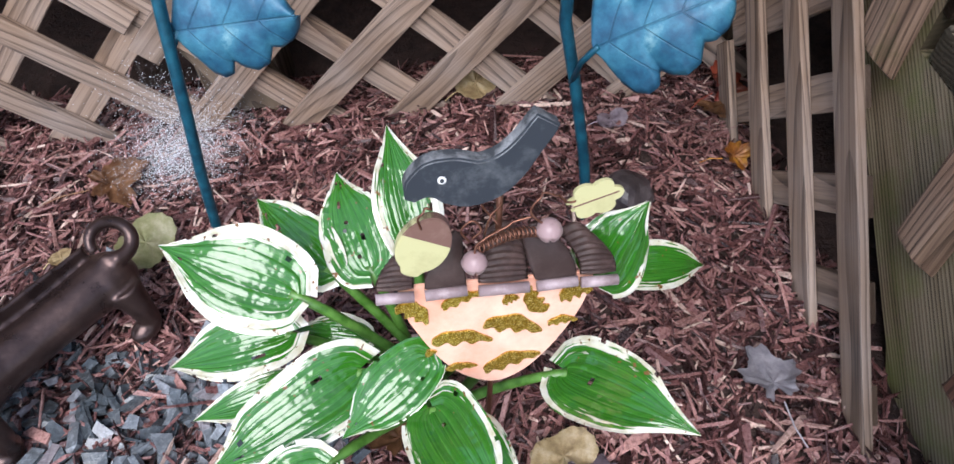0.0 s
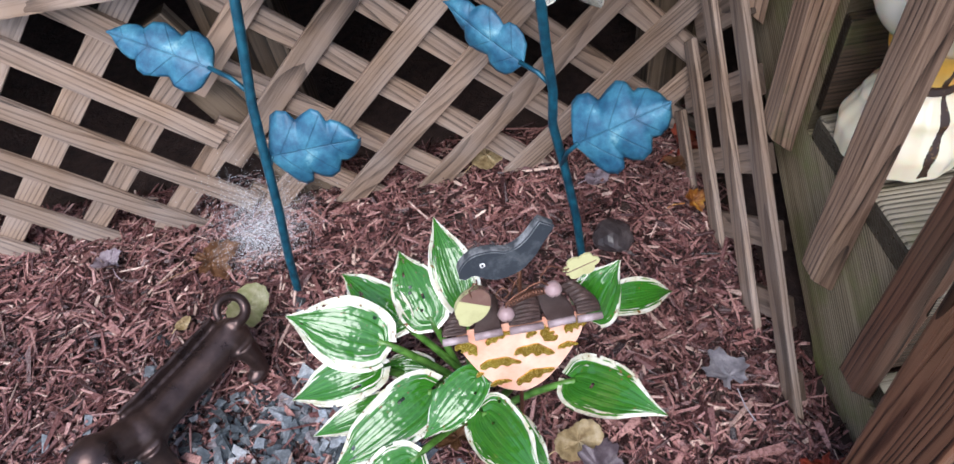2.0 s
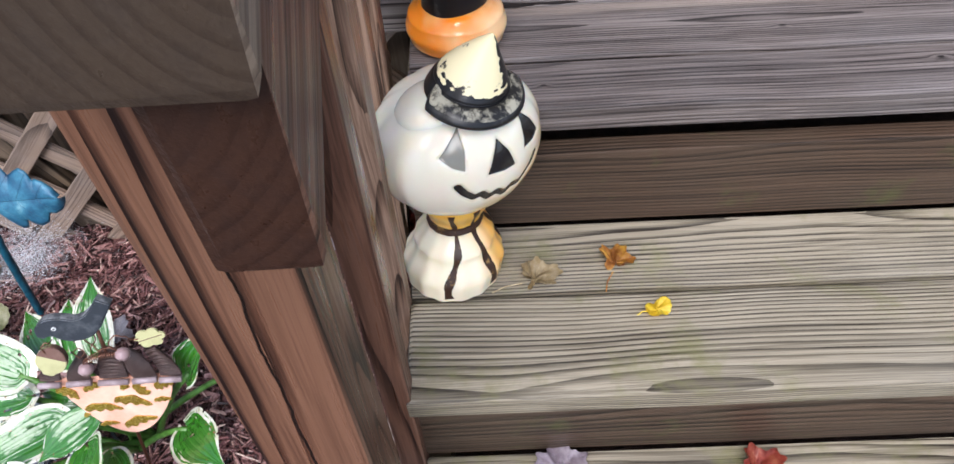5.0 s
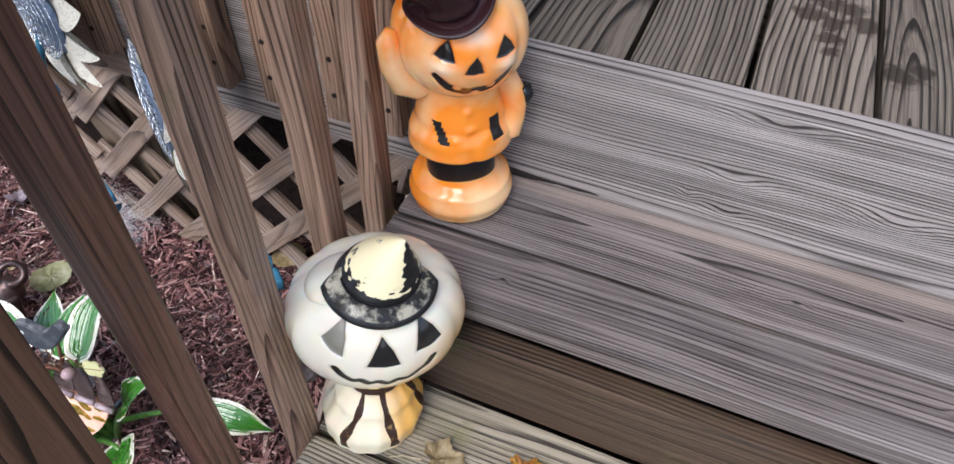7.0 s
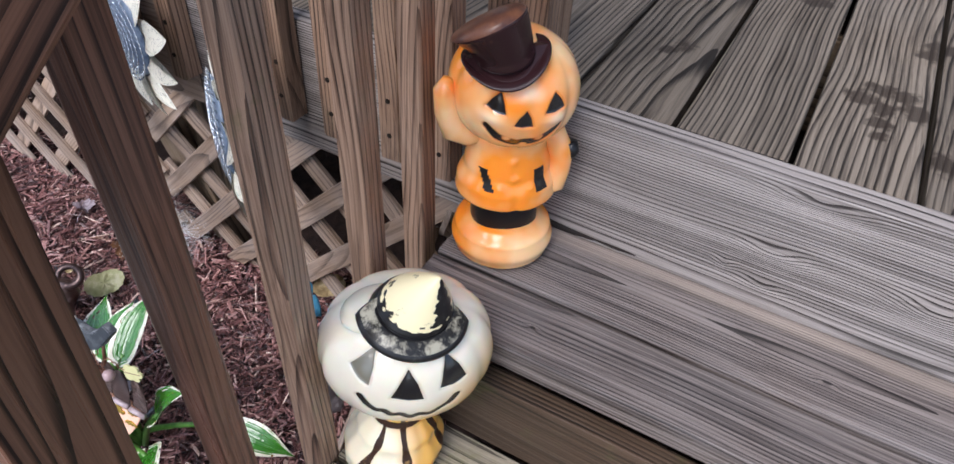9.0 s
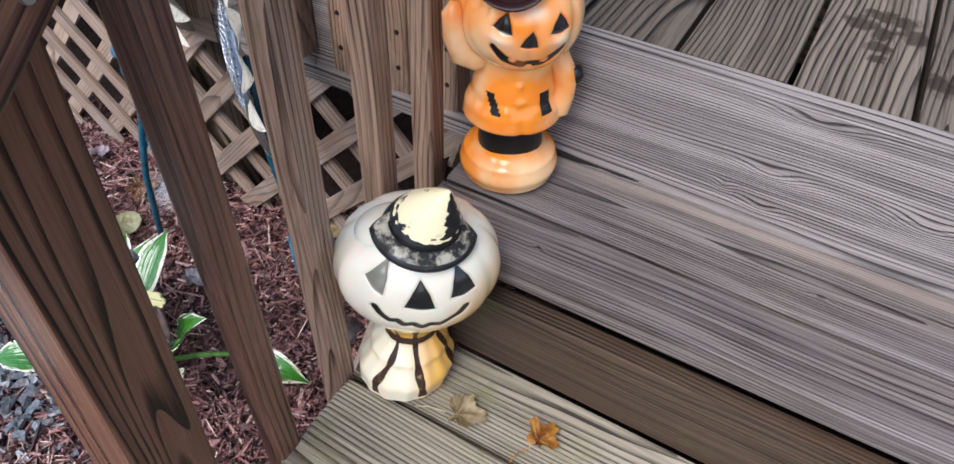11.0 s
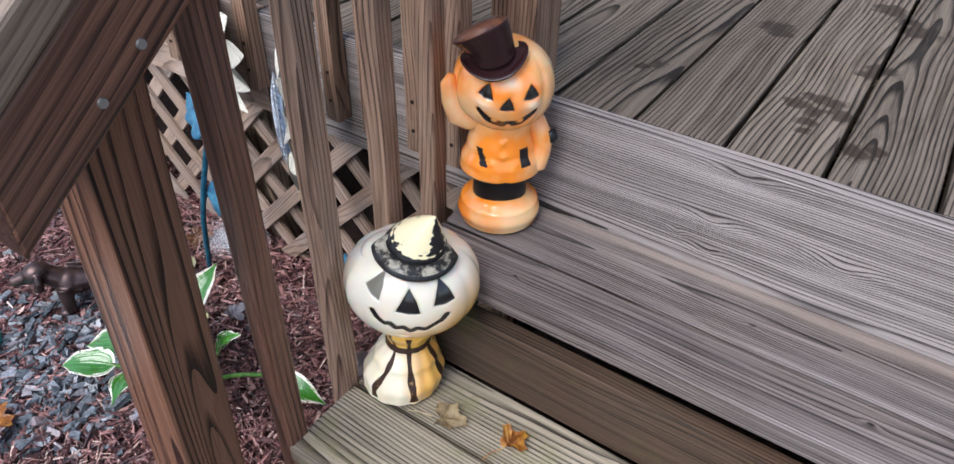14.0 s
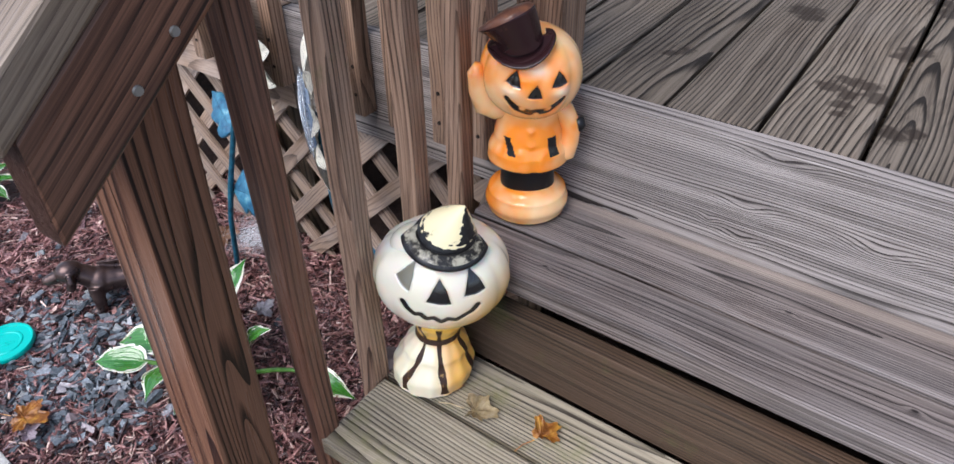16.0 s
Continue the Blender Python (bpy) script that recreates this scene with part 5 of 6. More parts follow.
# bells, tags and wire
for u, v in ((-0.0205, 0.0350), (0.0320, 0.0600)):
    bm = bmesh.new()
    bmesh.ops.create_uvsphere(bm, u_segments=24, v_segments=16, radius=0.0092)
    for w in bm.verts:
        if abs(w.co.y) < 0.0016:
            w.co *= 1.06
        if w.co.y < -0.001 and abs(w.co.x) < 0.0013 and w.co.z > 0:
            w.co *= 0.78
    part("bell", bm, M_BELL, stake, "small mauve jingle bell", FACE @ pose(u, v, 0.016), smooth=True)
acorn = [(0.0185 * math.cos(a) * (1 - 0.10 * math.sin(a)), 0.0250 * math.sin(a) - (0.004 if math.sin(a) < -0.9 else 0)) for a in (2 * math.pi * k / 40 for k in range(40))]
tag_m = FACE @ pose(-0.0560, 0.0570, 0.016, 0, 0, -24)
tag = part("acorn_tag", plate(acorn, 0.008), M_LIME, stake, "lime and brown painted acorn tag", tag_m)
part("acorn_cap", plate([p for p in acorn if p[1] > 0.002], 0.0086), M_TAG, tag, "brown painted acorn cap", tag_m)
leaf_m = FACE @ pose(0.0660, 0.0760, 0.004, 0, 0, 20)
leaf_tag = part("oak_leaf_tag", plate(oak_blade(0.043, 0.031), 0.003, 0.0), M_LIME, stake, "pale lime painted oak leaf tag", leaf_m)
part("leaf_tag_vein", box(0.034, 0.0009, 0.0006, 0), M_TAG, leaf_tag, "painted midrib", leaf_m @ pose(0.001, 0, 0.0018))
coil = []
for k in range(190):
    t = k / 189
    coil.append(FACE @ Vector((-0.0185 + 0.048 * t + 0.0016 * math.cos(t * 100), 0.046 + 0.010 * t + 0.006 * math.sin(t * 3) + 0.0036 * math.sin(t * 100), 0.014 + 0.0036 * math.cos(t * 100))))
part("wire_coil", tube(coil, 0.0007, 5), M_WIRE, stake, "coiled copper wire", smooth=True)
for pts in (
    [(-0.058, 0.073, 0.021), (-0.060, 0.082, 0.022), (-0.055, 0.088, 0.018), (-0.050, 0.086, 0.010)],
    [(0.030, 0.064, 0.016), (0.018, 0.076, 0.014), (0.026, 0.088, 0.010), (0.038, 0.084, 0.008), (0.046, 0.076, 0.006), (0.052, 0.076, 0.005)],
    [(-0.024, 0.052, 0.012), (-0.030, 0.062, 0.012), (-0.022, 0.070, 0.012), (-0.016, 0.062, 0.013), (-0.022, 0.055, 0.013)],
    [(-0.016, 0.084, 0.004), (-0.013, 0.074, 0.004), (-0.004, 0.062, 0.006), (0.002, 0.052, 0.006)],
    [(-0.001, 0.088, 0.004), (-0.001, 0.076, 0.004), (-0.009, 0.066, 0.006), (-0.012, 0.052, 0.006)],
    [(-0.0205, 0.043, 0.016), (-0.0195, 0.050, 0.015), (-0.012, 0.056, 0.014), (0.006, 0.066, 0.012), (0.020, 0.070, 0.012)],
):
    part("wire", tube([FACE @ Vector((x, y, pts[min(len(pts) - 1, k // 5)][2])) for k, (x, y) in enumerate(smooth_line([p[:2] for p in pts], 5))], 0.00085, 6), M_WIRE, stake, smooth=True)

# ---- metal flower stakes ----
m, n, l, b = shader("teal_patina", 0.48, 0.1)
tc = n.new("ShaderNodeTexCoord")
k1 = noise_tex(n, l, tc.outputs["Object"], 24, 6, 0.65)
k2 = noise_tex(n, l, tc.outputs["Object"], 150, 4, 0.6)
col = ramp(n, l, k1, ((0.30, (0.010, 0.042, 0.090)), (0.46, (0.020, 0.100, 0.178)), (0.60, (0.045, 0.18, 0.265)), (0.76, (0.22, 0.40, 0.45))))
col = mix(n, l, value_ramp(n, l, k2, 0.55, 0.75, 0.0, 0.35), col, (0.03, 0.10, 0.15))
# pressed veins: a midrib and oblique ribs
os = n.new("ShaderNodeSeparateXYZ")
l.new(tc.outputs["Object"], os.inputs[0])
ay = math_node(n, l, "ABSOLUTE", os.outputs["Y"])
ob_rib = math_node(n, l, "FRACT", math_node(n, l, "MULTIPLY", math_node(n, l, "SUBTRACT", os.outputs["X"], math_node(n, l, "MULTIPLY", ay, 0.75)), 27.0))
ob_rib = math_node(n, l, "ABSOLUTE", math_node(n, l, "SUBTRACT", ob_rib, 0.5))
vein_mask = math_node(n, l, "MAXIMUM", value_ramp(n, l, ay, 0.0006, 0.0014, 1.0, 0.0), value_ramp(n, l, ob_rib, 0.014, 0.032, 1.0, 0.0))
l.new(mix(n, l, math_node(n, l, "MULTIPLY", vein_mask, 0.35), col, (0.01, 0.045, 0.08)), b.inputs["Base Color"])
bump(n, l, b, math_node(n, l, "SUBTRACT", math_node(n, l, "MULTIPLY", k2, 0.25), vein_mask), 0.6, 0.0012)
M_TEAL = m
m, n, l, b = shader("teal_stem_paint", 0.4, 0.3)
tc = n.new("ShaderNodeTexCoord")
l.new(ramp(n, l, noise_tex(n, l, tc.outputs["Object"], 60, 4), ((0.35, (0.007, 0.050, 0.085)), (0.65, (0.016, 0.115, 0.175)))), b.inputs["Base Color"])
M_STEM = m
M_PETAL = worn_paint("ivory_enamel", (0.93, 0.88, 0.74), (0.86, 0.76, 0.52), 0.62, 0.86, 0.30, 14)
M_BACK = worn_paint("black_petal_back", (0.015, 0.015, 0.017), (0.05, 0.05, 0.05), 0.5, 0.7, 0.4, 60)
M_HEART = worn_paint("blue_grey_metal", (0.055, 0.08, 0.13), (0.15, 0.19, 0.25), 0.45, 0.65, 0.35, 80)
M_LOOP, n, l, b = shader("silver_wire", 0.22, 0.95)
b.inputs["Base Color"].default_value = (0.62, 0.66, 0.70, 1)


def metal_leaf(length, width, seed, curl=0.25):
    """A cut tin leaf with five pointed lobes and pressed veins, base at the origin, tip along x."""
    rng = random.Random(seed)
    lobes = ((0.0, 0.26), (0.03, 0.66), (0.10, 0.92), (0.20, 1.02), (0.30, 0.96), (0.35, 0.70), (0.44, 0.84), (0.56, 0.94), (0.66, 0.84), (0.71, 0.54), (0.78, 0.58), (0.88, 0.48), (0.96, 0.28), (1.0, 0.03))
    NVV, NUU = 64, 16
    bm = bmesh.new()
    rows = []
    for j in range(NVV + 1):
        v = j / NVV
        row = []
        for i in range(NUU + 1):
            u = 2 * i / NUU - 1
            vv = min(1.0, max(0.0, v + (0.03 if u > 0 else -0.02) * math.sin(9 * v)))
            w = 0
            for (a, wa), (c, wc) in zip(lobes, lobes[1:]):
                if a <= vv <= c:
                    w = wa + (wc - wa) * (vv - a) / (c - a)
            w *= width * 0.5
            vein = 0.0016 * (math.exp(-(u * 9) ** 2) + 0.8 * math.exp(-((math.sin((v - abs(u) * 0.30) * 9)) / 0.12) ** 2) * (abs(u) < 0.85))
            z = -curl * width * (u * u) * 0.5 - 0.10 * length * v * v - vein + 0.03 * width * math.sin(4 * v + 2 * u + seed)
            row.append(bm.verts.new((length * (v + 0.10 * abs(u) * (0.5 - v)), u * w, z)))
        rows.append(row)
    for j in range(NVV):
        for i in range(NUU):
            bm.faces.new((rows[j][i], rows[j][i + 1], rows[j + 1][i + 1], rows[j + 1][i])).smooth = True
    bmesh.ops.remove_doubles(bm, verts=bm.verts[:], dist=0.00005)
    bmesh.ops.solidify(bm, geom=bm.faces[:], thickness=0.0012)
    return bm


def petal(length, width, sweep):
    """A pointed, slightly cupped petal along x that sweeps back towards its tip."""
    bm = bmesh.new()
    NVV, NUU = 18, 8
    rows = []
    for j in range(NVV + 1):
        v = j / NVV
        w = width * 0.5 * (0.58 + 0.42 * math.sin(math.pi * min(0.5, v))) * (1 if v < 0.45 else max(0.0, 1 - ((v - 0.45) / 0.55) ** 2.0) ** 0.85) + 0.0006
        drift = 0.10 * width * math.sin(2.6 * v) * v
        rows.append([bm.verts.new((length * v, u * w + drift, 0.004 * math.sin(math.pi * v) - sweep * v * v + 0.16 * w * u * u - 0.06 * w * math.exp(-(u * 4) ** 2))) for u in (2 * i / NUU - 1 for i in range(NUU + 1))])
    for j in range(NVV):
        for i in range(NUU):
            bm.faces.new((rows[j][i], rows[j][i + 1], rows[j + 1][i + 1], rows[j + 1][i])).smooth = True
    bmesh.ops.solidify(bm, geom=bm.faces[:], thickness=0.001)
    bmesh.ops.recalc_face_normals(bm, faces=bm.faces[:])
    bm.normal_update()
    for f in bm.faces:
        if f.normal.z < -0.2:
            f.material_index = 1
    return bm


def flower_stake(label, stem, centre, normal, leaves, seed, sweep):
    ob = thing("flower_stake", label, "garden stake", "metal flower stakes")
    part("stem", tube(stem, [0.0068] * (len(stem) - 1) + [0.006], 10), M_STEM, ob, "dark teal painted stem", smooth=True)
    m = axes(Vector(centre) - Vector(normal).normalized() * 0.013, Vector((0, 0, 1)), normal)
    rng = random.Random(seed)
    mesh = None
    for k in range(13):
        a = 2 * math.pi * (k + rng.uniform(-0.10, 0.10)) / 13 + 0.13 * seed
        pm = m @ Matrix.Rotation(a, 4, "Z") @ Matrix.Translation((0.060, 0, 0.0025 * (k % 2))) @ Matrix.Rotation(rng.uniform(-0.12, 0.12), 4, "X") @ Matrix.Rotation(rng.uniform(-0.05, 0.05), 4, "Y")
        if mesh is None:
            p = part("petal", petal(0.097, 0.058, sweep), [M_PETAL, M_BACK], ob, "ivory enamelled petal with dark back", pm)
            mesh = p.data
        else:
            p = new("petal", mesh)
            p.parent, p.matrix_parent_inverse, p.matrix_basis = ob, world_of(ob).inverted(), pm
            p["label"] = "ivory enamelled petal with dark back"
    bm = bmesh.new()
    rows = []
    for j in range(9):
        r, z = 0.082 * math.cos(j / 8 * math.pi / 2) + 0.0005, 0.015 * math.sin(j / 8 * math.pi / 2)
        rows.append([bm.verts.new((r * math.cos(a), r * math.sin(a), z + 0.004)) for a in (2 * math.pi * k / 40 for k in range(40))])
    for r0, r1 in zip(rows, rows[1:]):
        for k in range(40):
            bm.faces.new((r0[k], r0[(k + 1) % 40], r1[(k + 1) % 40], r1[k])).smooth = True
    bm.faces.new(rows[0][::-1])
    heart = part("flower_heart", bm, M_HEART, ob, "domed blue-grey metal heart", m)
    loops = bmesh.new()
    for j in range(7):
        rr = 0.078 - 0.0115 * j
        zz = 0.008 + 0.015 * math.sqrt(max(0, 1 - (rr / 0.083) ** 2))
        cnt = max(5, int(2 * math.pi * rr / 0.0125))
        for k in range(cnt):
            a = 2 * math.pi * (k + 0.5 * (j % 2)) / cnt
            lm = Matrix.Rotation(a, 4, "Z") @ Matrix.Translation((rr, 0, zz)) @ Matrix.Rotation(-0.35, 4, "Y")
            ringv = []
            for s in range(10):
                t = 2 * math.pi * s / 10
                c = lm @ Vector((0.0074 * math.cos(t), 0.0074 * math.sin(t), 0))
                o = lm.to_3x3() @ Vector((math.cos(t), math.sin(t), 0))
                up = lm.to_3x3() @ Vector((0, 0, 1))
                ringv.append([loops.verts.new(c + (o * math.cos(q) + up * math.sin(q)) * 0.0009) for q in (0, 2.1, 4.2)])
            for s in range(10):
                for q in range(3):
                    loops.faces.new((ringv[s][q], ringv[(s + 1) % 10][q], ringv[(s + 1) % 10][(q + 1) % 3], ringv[s][(q + 1) % 3]))
    part("wire_loops", loops, M_LOOP, heart, "rows of silver wire loops", m, smooth=True)["kind"] = "stuff"
    for i, (joint, base, tip, up, width) in enumerate(leaves):
        base, tip = Vector(base), Vector(tip)
        lf = part("leaf", metal_leaf((tip - base).length, width, seed + i), M_TEAL, ob, "blue-green cut metal leaf with pressed veins", axes(base, tip - base, up))
        j = Vector(joint)
        part("leaf_stalk", tube([j, j.lerp(base, 0.5) + Vector((0, 0, 0.006)), base + (tip - base) * 0.05], 0.0034, 8), M_STEM, lf, smooth=True)
    return ob


flower_stake("tall metal garden flower with ivory petals and blue-green leaves", [(0.118, -0.198, -0.1), (0.121, -0.198, 0.0), (0.135, -0.195, 0.10), (0.154, -0.196, 0.20), (0.164, -0.180, 0.29), (0.172, -0.159, 0.37), (0.190, -0.143, 0.46), (0.207, -0.128, 0.55), (0.222, -0.104, 0.635)], (0.223, -0.118, 0.643), (-0.28, -0.91, 0.28),
             (((0.174, -0.155, 0.385), (0.128, -0.112, 0.400), (-0.008, -0.064, 0.460), (-0.1, -0.62, 0.78), 0.080), ((0.154, -0.184, 0.235), (0.167, -0.170, 0.285), (0.298, -0.200, 0.305), (-0.28, -0.92, 0.25), 0.114)), 1, 0.008)
flower_stake("metal garden flower with ivory petals, standing beside a rock", [(0.606, -0.236, -0.1), (0.604, -0.232, 0.0), (0.596, -0.221, 0.10), (0.582, -0.206, 0.20), (0.568, -0.200, 0.28), (0.570, -0.200, 0.34), (0.562, -0.206, 0.42), (0.556, -0.206, 0.52), (0.556, -0.205, 0.62)], (0.553, -0.225, 0.628), (-0.655, -0.752, 0.06),
             (((0.570, -0.200, 0.345), (0.538, -0.165, 0.362), (0.440, -0.080, 0.420), (-0.80, -0.32, 0.42), 0.070), ((0.577, -0.206, 0.203), (0.590, -0.235, 0.268), (0.703, -0.270, 0.347), (-0.55, -0.67, 0.5), 0.118)), 5, 0.014)

# ---- cast iron dachshund ----
m, n, l, b = shader("cast_iron", 0.30, 0.75)
tc = n.new("ShaderNodeTexCoord")
k1 = noise_tex(n, l, tc.outputs["Object"], 24, 5, 0.6)
k2 = noise_tex(n, l, tc.outputs["Object"], 240, 3, 0.6)
l.new(ramp(n, l, k1, ((0.35, (0.050, 0.033, 0.031)), (0.6, (0.092, 0.060, 0.054)), (0.78, (0.16, 0.10, 0.08)))), b.inputs["Base Color"])
l.new(value_ramp(n, l, k1, 0.3, 0.7, 0.24, 0.40), b.inputs["Roughness"])
bump(n, l, b, k2, 0.25, 0.001)
M_IRON = m


def blob(bm, p, r, stretch=(1, 1, 1), turn=0.0):
    bmesh.ops.create_uvsphere(bm, u_segments=20, v_segments=14, radius=r, matrix=Matrix.Translation(p) @ Matrix.Rotation(turn, 4, "Z") @ Matrix.Diagonal((*stretch, 1)))


dog = bmesh.new()
RUMP, CHEST = Vector((0.042, -0.325, 0.076)), Vector((-0.062, -0.458, 0.082))
way = (CHEST - RUMP).normalized()
left = Vector((0, 0, 1)).cross(way)
turn_z = math.atan2(way.y, way.x)
add_tube(dog, [RUMP - way * 0.012, RUMP, RUMP.lerp(CHEST, 0.25), RUMP.lerp(CHEST, 0.5), RUMP.lerp(CHEST, 0.75), CHEST, CHEST + way * 0.014], [0.012, 0.031, 0.028, 0.027, 0.028, 0.033, 0.014], 0, 20)
blob(dog, RUMP + Vector((0, 0, -0.002)), 0.033, (1.1, 1, 1), turn_z)
blob(dog, CHEST, 0.035, (1.05, 1, 1.05), turn_z)
neck = CHEST + way * 0.026 + Vector((0, 0, 0.020))
add_tube(dog, [CHEST, neck, neck + way * 0.022 + Vector((0, 0, 0.016))], [0.030, 0.027, 0.024], 0, 18)
skull = neck + way * 0.026 + Vector((-0.004, -0.006, 0.020))
blob(dog, skull, 0.030, (1.15, 1.0, 0.95), turn_z)
muzzle = Vector((-0.55, -0.80, -0.22)).normalized()
add_tube(dog, [skull, skull + muzzle * 0.03, skull + muzzle * 0.058, skull + muzzle * 0.066], [0.024, 0.018, 0.013, 0.007], 0, 16)
for s in (1, -1):
    ear = skull + left * (0.026 * s) - way * 0.006
    add_tube(dog, [ear + Vector((0, 0, 0.010)), ear + left * (0.008 * s) + Vector((0, 0, -0.008)), ear + left * (0.008 * s) + Vector((0, 0, -0.028)) + way * 0.006, ear + left * 0.006 * s + Vector((0, 0, -0.036)) + way * 0.008], [0.008, 0.011, 0.012, 0.005], 0, 12)
    for c, f in ((RUMP, -0.004), (CHEST, 0.010)):
        hip = c + left * (0.024 * s) + way * f
        foot = Vector((hip.x + left.x * 0.014 * s, hip.y + left.y * 0.014 * s, 0.016))
        add_tube(dog, [hip, hip.lerp(foot, 0.5) + left * 0.004 * s, foot], [0.021, 0.015, 0.012], 0, 14)
        blob(dog, foot + way * 0.010 + Vector((0, 0, -0.002)), 0.0145, (1.35, 1.0, 0.85), turn_z)
tail = []
for k in range(19):
    a = -0.9 + k / 18 * 5.6
    tail.append(RUMP - way * 0.030 + Vector((0, 0, 0.030)) - way * (0.021 * math.sin(a)) * 1.0 + (Vector((0, 0, 0.75)) + left * -0.66) * (-0.021 * math.cos(a)) + Vector((0, 0, 0.012)))
add_tube(dog, [RUMP - way * 0.020] + tail, [0.012] + [0.0092 - 0.003 * k / 18 for k in range(19)], 0, 12)
fin_a, fin_b = RUMP - way * 0.006 + Vector((0, 0, 0.030)), CHEST + way * 0.002 + Vector((0, 0, 0.032))
fin = box((fin_b - fin_a).length, 0.006, 0.034, 0.0015)
fin.transform(axes((fin_a + fin_b) / 2 - left * 0.019 + Vector((0, 0, -0.004)), fin_b - fin_a, (0, 0, 1)))
tmp = bpy.data.meshes.new("tmp")
fin.to_mesh(tmp)
fin.free()
dog.from_mesh(tmp)
bpy.data.meshes.remove(tmp)
bmesh.ops.recalc_face_normals(dog, faces=dog.faces[:])
dog_ob = part("dachshund_statue", dog, M_IRON, smooth=True)
rm = dog_ob.modifiers.new("fuse", "REMESH")
rm.mode, rm.voxel_size, rm.use_smooth_shade = "VOXEL", 0.0028, True
sm = dog_ob.modifiers.new("soften", "SMOOTH")
sm.factor, sm.iterations = 0.5, 6
tagged(dog_ob, "dark brown cast iron dachshund statue with a curled tail on mulch", "statue")

# ---- fallen leaves ----
def leaf_material(name, a, b2, c, rough=0.45):
    m, n, l, b = shader(name, rough)
    tc = n.new("ShaderNodeTexCoord")
    k = noise_tex(n, l, tc.outputs["Object"], 55, 5, 0.65)
    l.new(ramp(n, l, k, ((0.32, a), (0.52, b2), (0.7, c))), b.inputs["Base Color"])
    bump(n, l, b, noise_tex(n, l, tc.outputs["Object"], 160, 4), 0.5, 0.002)
    return m


L_GREY = leaf_material("grey_leaf", (0.20, 0.19, 0.21), (0.33, 0.31, 0.34), (0.48, 0.45, 0.48))
L_LILAC = leaf_material("lilac_grey_leaf", (0.20, 0.15, 0.18), (0.36, 0.29, 0.33), (0.50, 0.43, 0.46))
L_TAN = leaf_material("tan_leaf", (0.25, 0.17, 0.08), (0.50, 0.38, 0.20), (0.64, 0.54, 0.36))
L_PALE = leaf_material("pale_green_leaf", (0.30, 0.31, 0.13), (0.46, 0.45, 0.24), (0.60, 0.57, 0.38))
L_PURPLE = leaf_material("purple_grey_leaf", (0.09, 0.065, 0.075), (0.17, 0.13, 0.15), (0.30, 0.25, 0.27), 0.3)
L_RED = leaf_material("red_leaf", (0.20, 0.025, 0.018), (0.34, 0.06, 0.035), (0.46, 0.14, 0.07), 0.35)
L_ORANGE = leaf_material("orange_brown_leaf", (0.16, 0.045, 0.012), (0.42, 0.16, 0.03), (0.70, 0.40, 0.06), 0.3)
L_YELLOW = leaf_material("yellow_leaf", (0.75, 0.48, 0.02), (0.85, 0.62, 0.03), (0.85, 0.70, 0.10), 0.4)
L_BROWN = leaf_material("brown_leaf", (0.10, 0.045, 0.022), (0.20, 0.095, 0.045), (0.32, 0.17, 0.085), 0.4)


def maple(size, curl, seed, oval=False):
    rng = random.Random(seed)
    bm = bmesh.new()
    K, R = 60, 7
    ph = rng.uniform(0, 6)
    rows = []
    for j in range(R + 1):
        row = []
        for k in range(K):
            a = 2 * math.pi * k / K
            if oval:
                r = size * 0.5 * (0.62 + 0.38 * abs(math.cos(a)) ** 1.5) * (1 + 0.03 * math.sin(17 * a))
            else:
                c = math.cos(a * 2.5)
                r = size * 0.5 * (0.64 + 0.36 * abs(c) ** 1.2) * (1 + 0.09 * math.sin(15 * a + ph)) * (0.72 + 0.28 * math.cos(a))
                if abs(a - math.pi) < 0.3:
                    r *= 0.55
            q = (j + 0.12) / (R + 0.12)
            x, y = r * q * math.cos(a), r * q * math.sin(a)
            z = curl * size * (0.9 * q * q * math.sin(2 * a + ph) * 0.4 + 0.6 * q * q * abs(math.sin(1.5 * a + ph)) + 0.08 * math.sin(5 * a + 4 * q)) 
            row.append(bm.verts.new((x, y, z)))
        rows.append(row)
    for r0, r1 in zip(rows, rows[1:]):
        for k in range(K):
            bm.faces.new((r0[k], r0[(k + 1) % K], r1[(k + 1) % K], r1[k])).smooth = True
    bm.faces.new(rows[0][::-1])
    bmesh.ops.solidify(bm, geom=bm.faces[:], thickness=0.0006)
    return bm


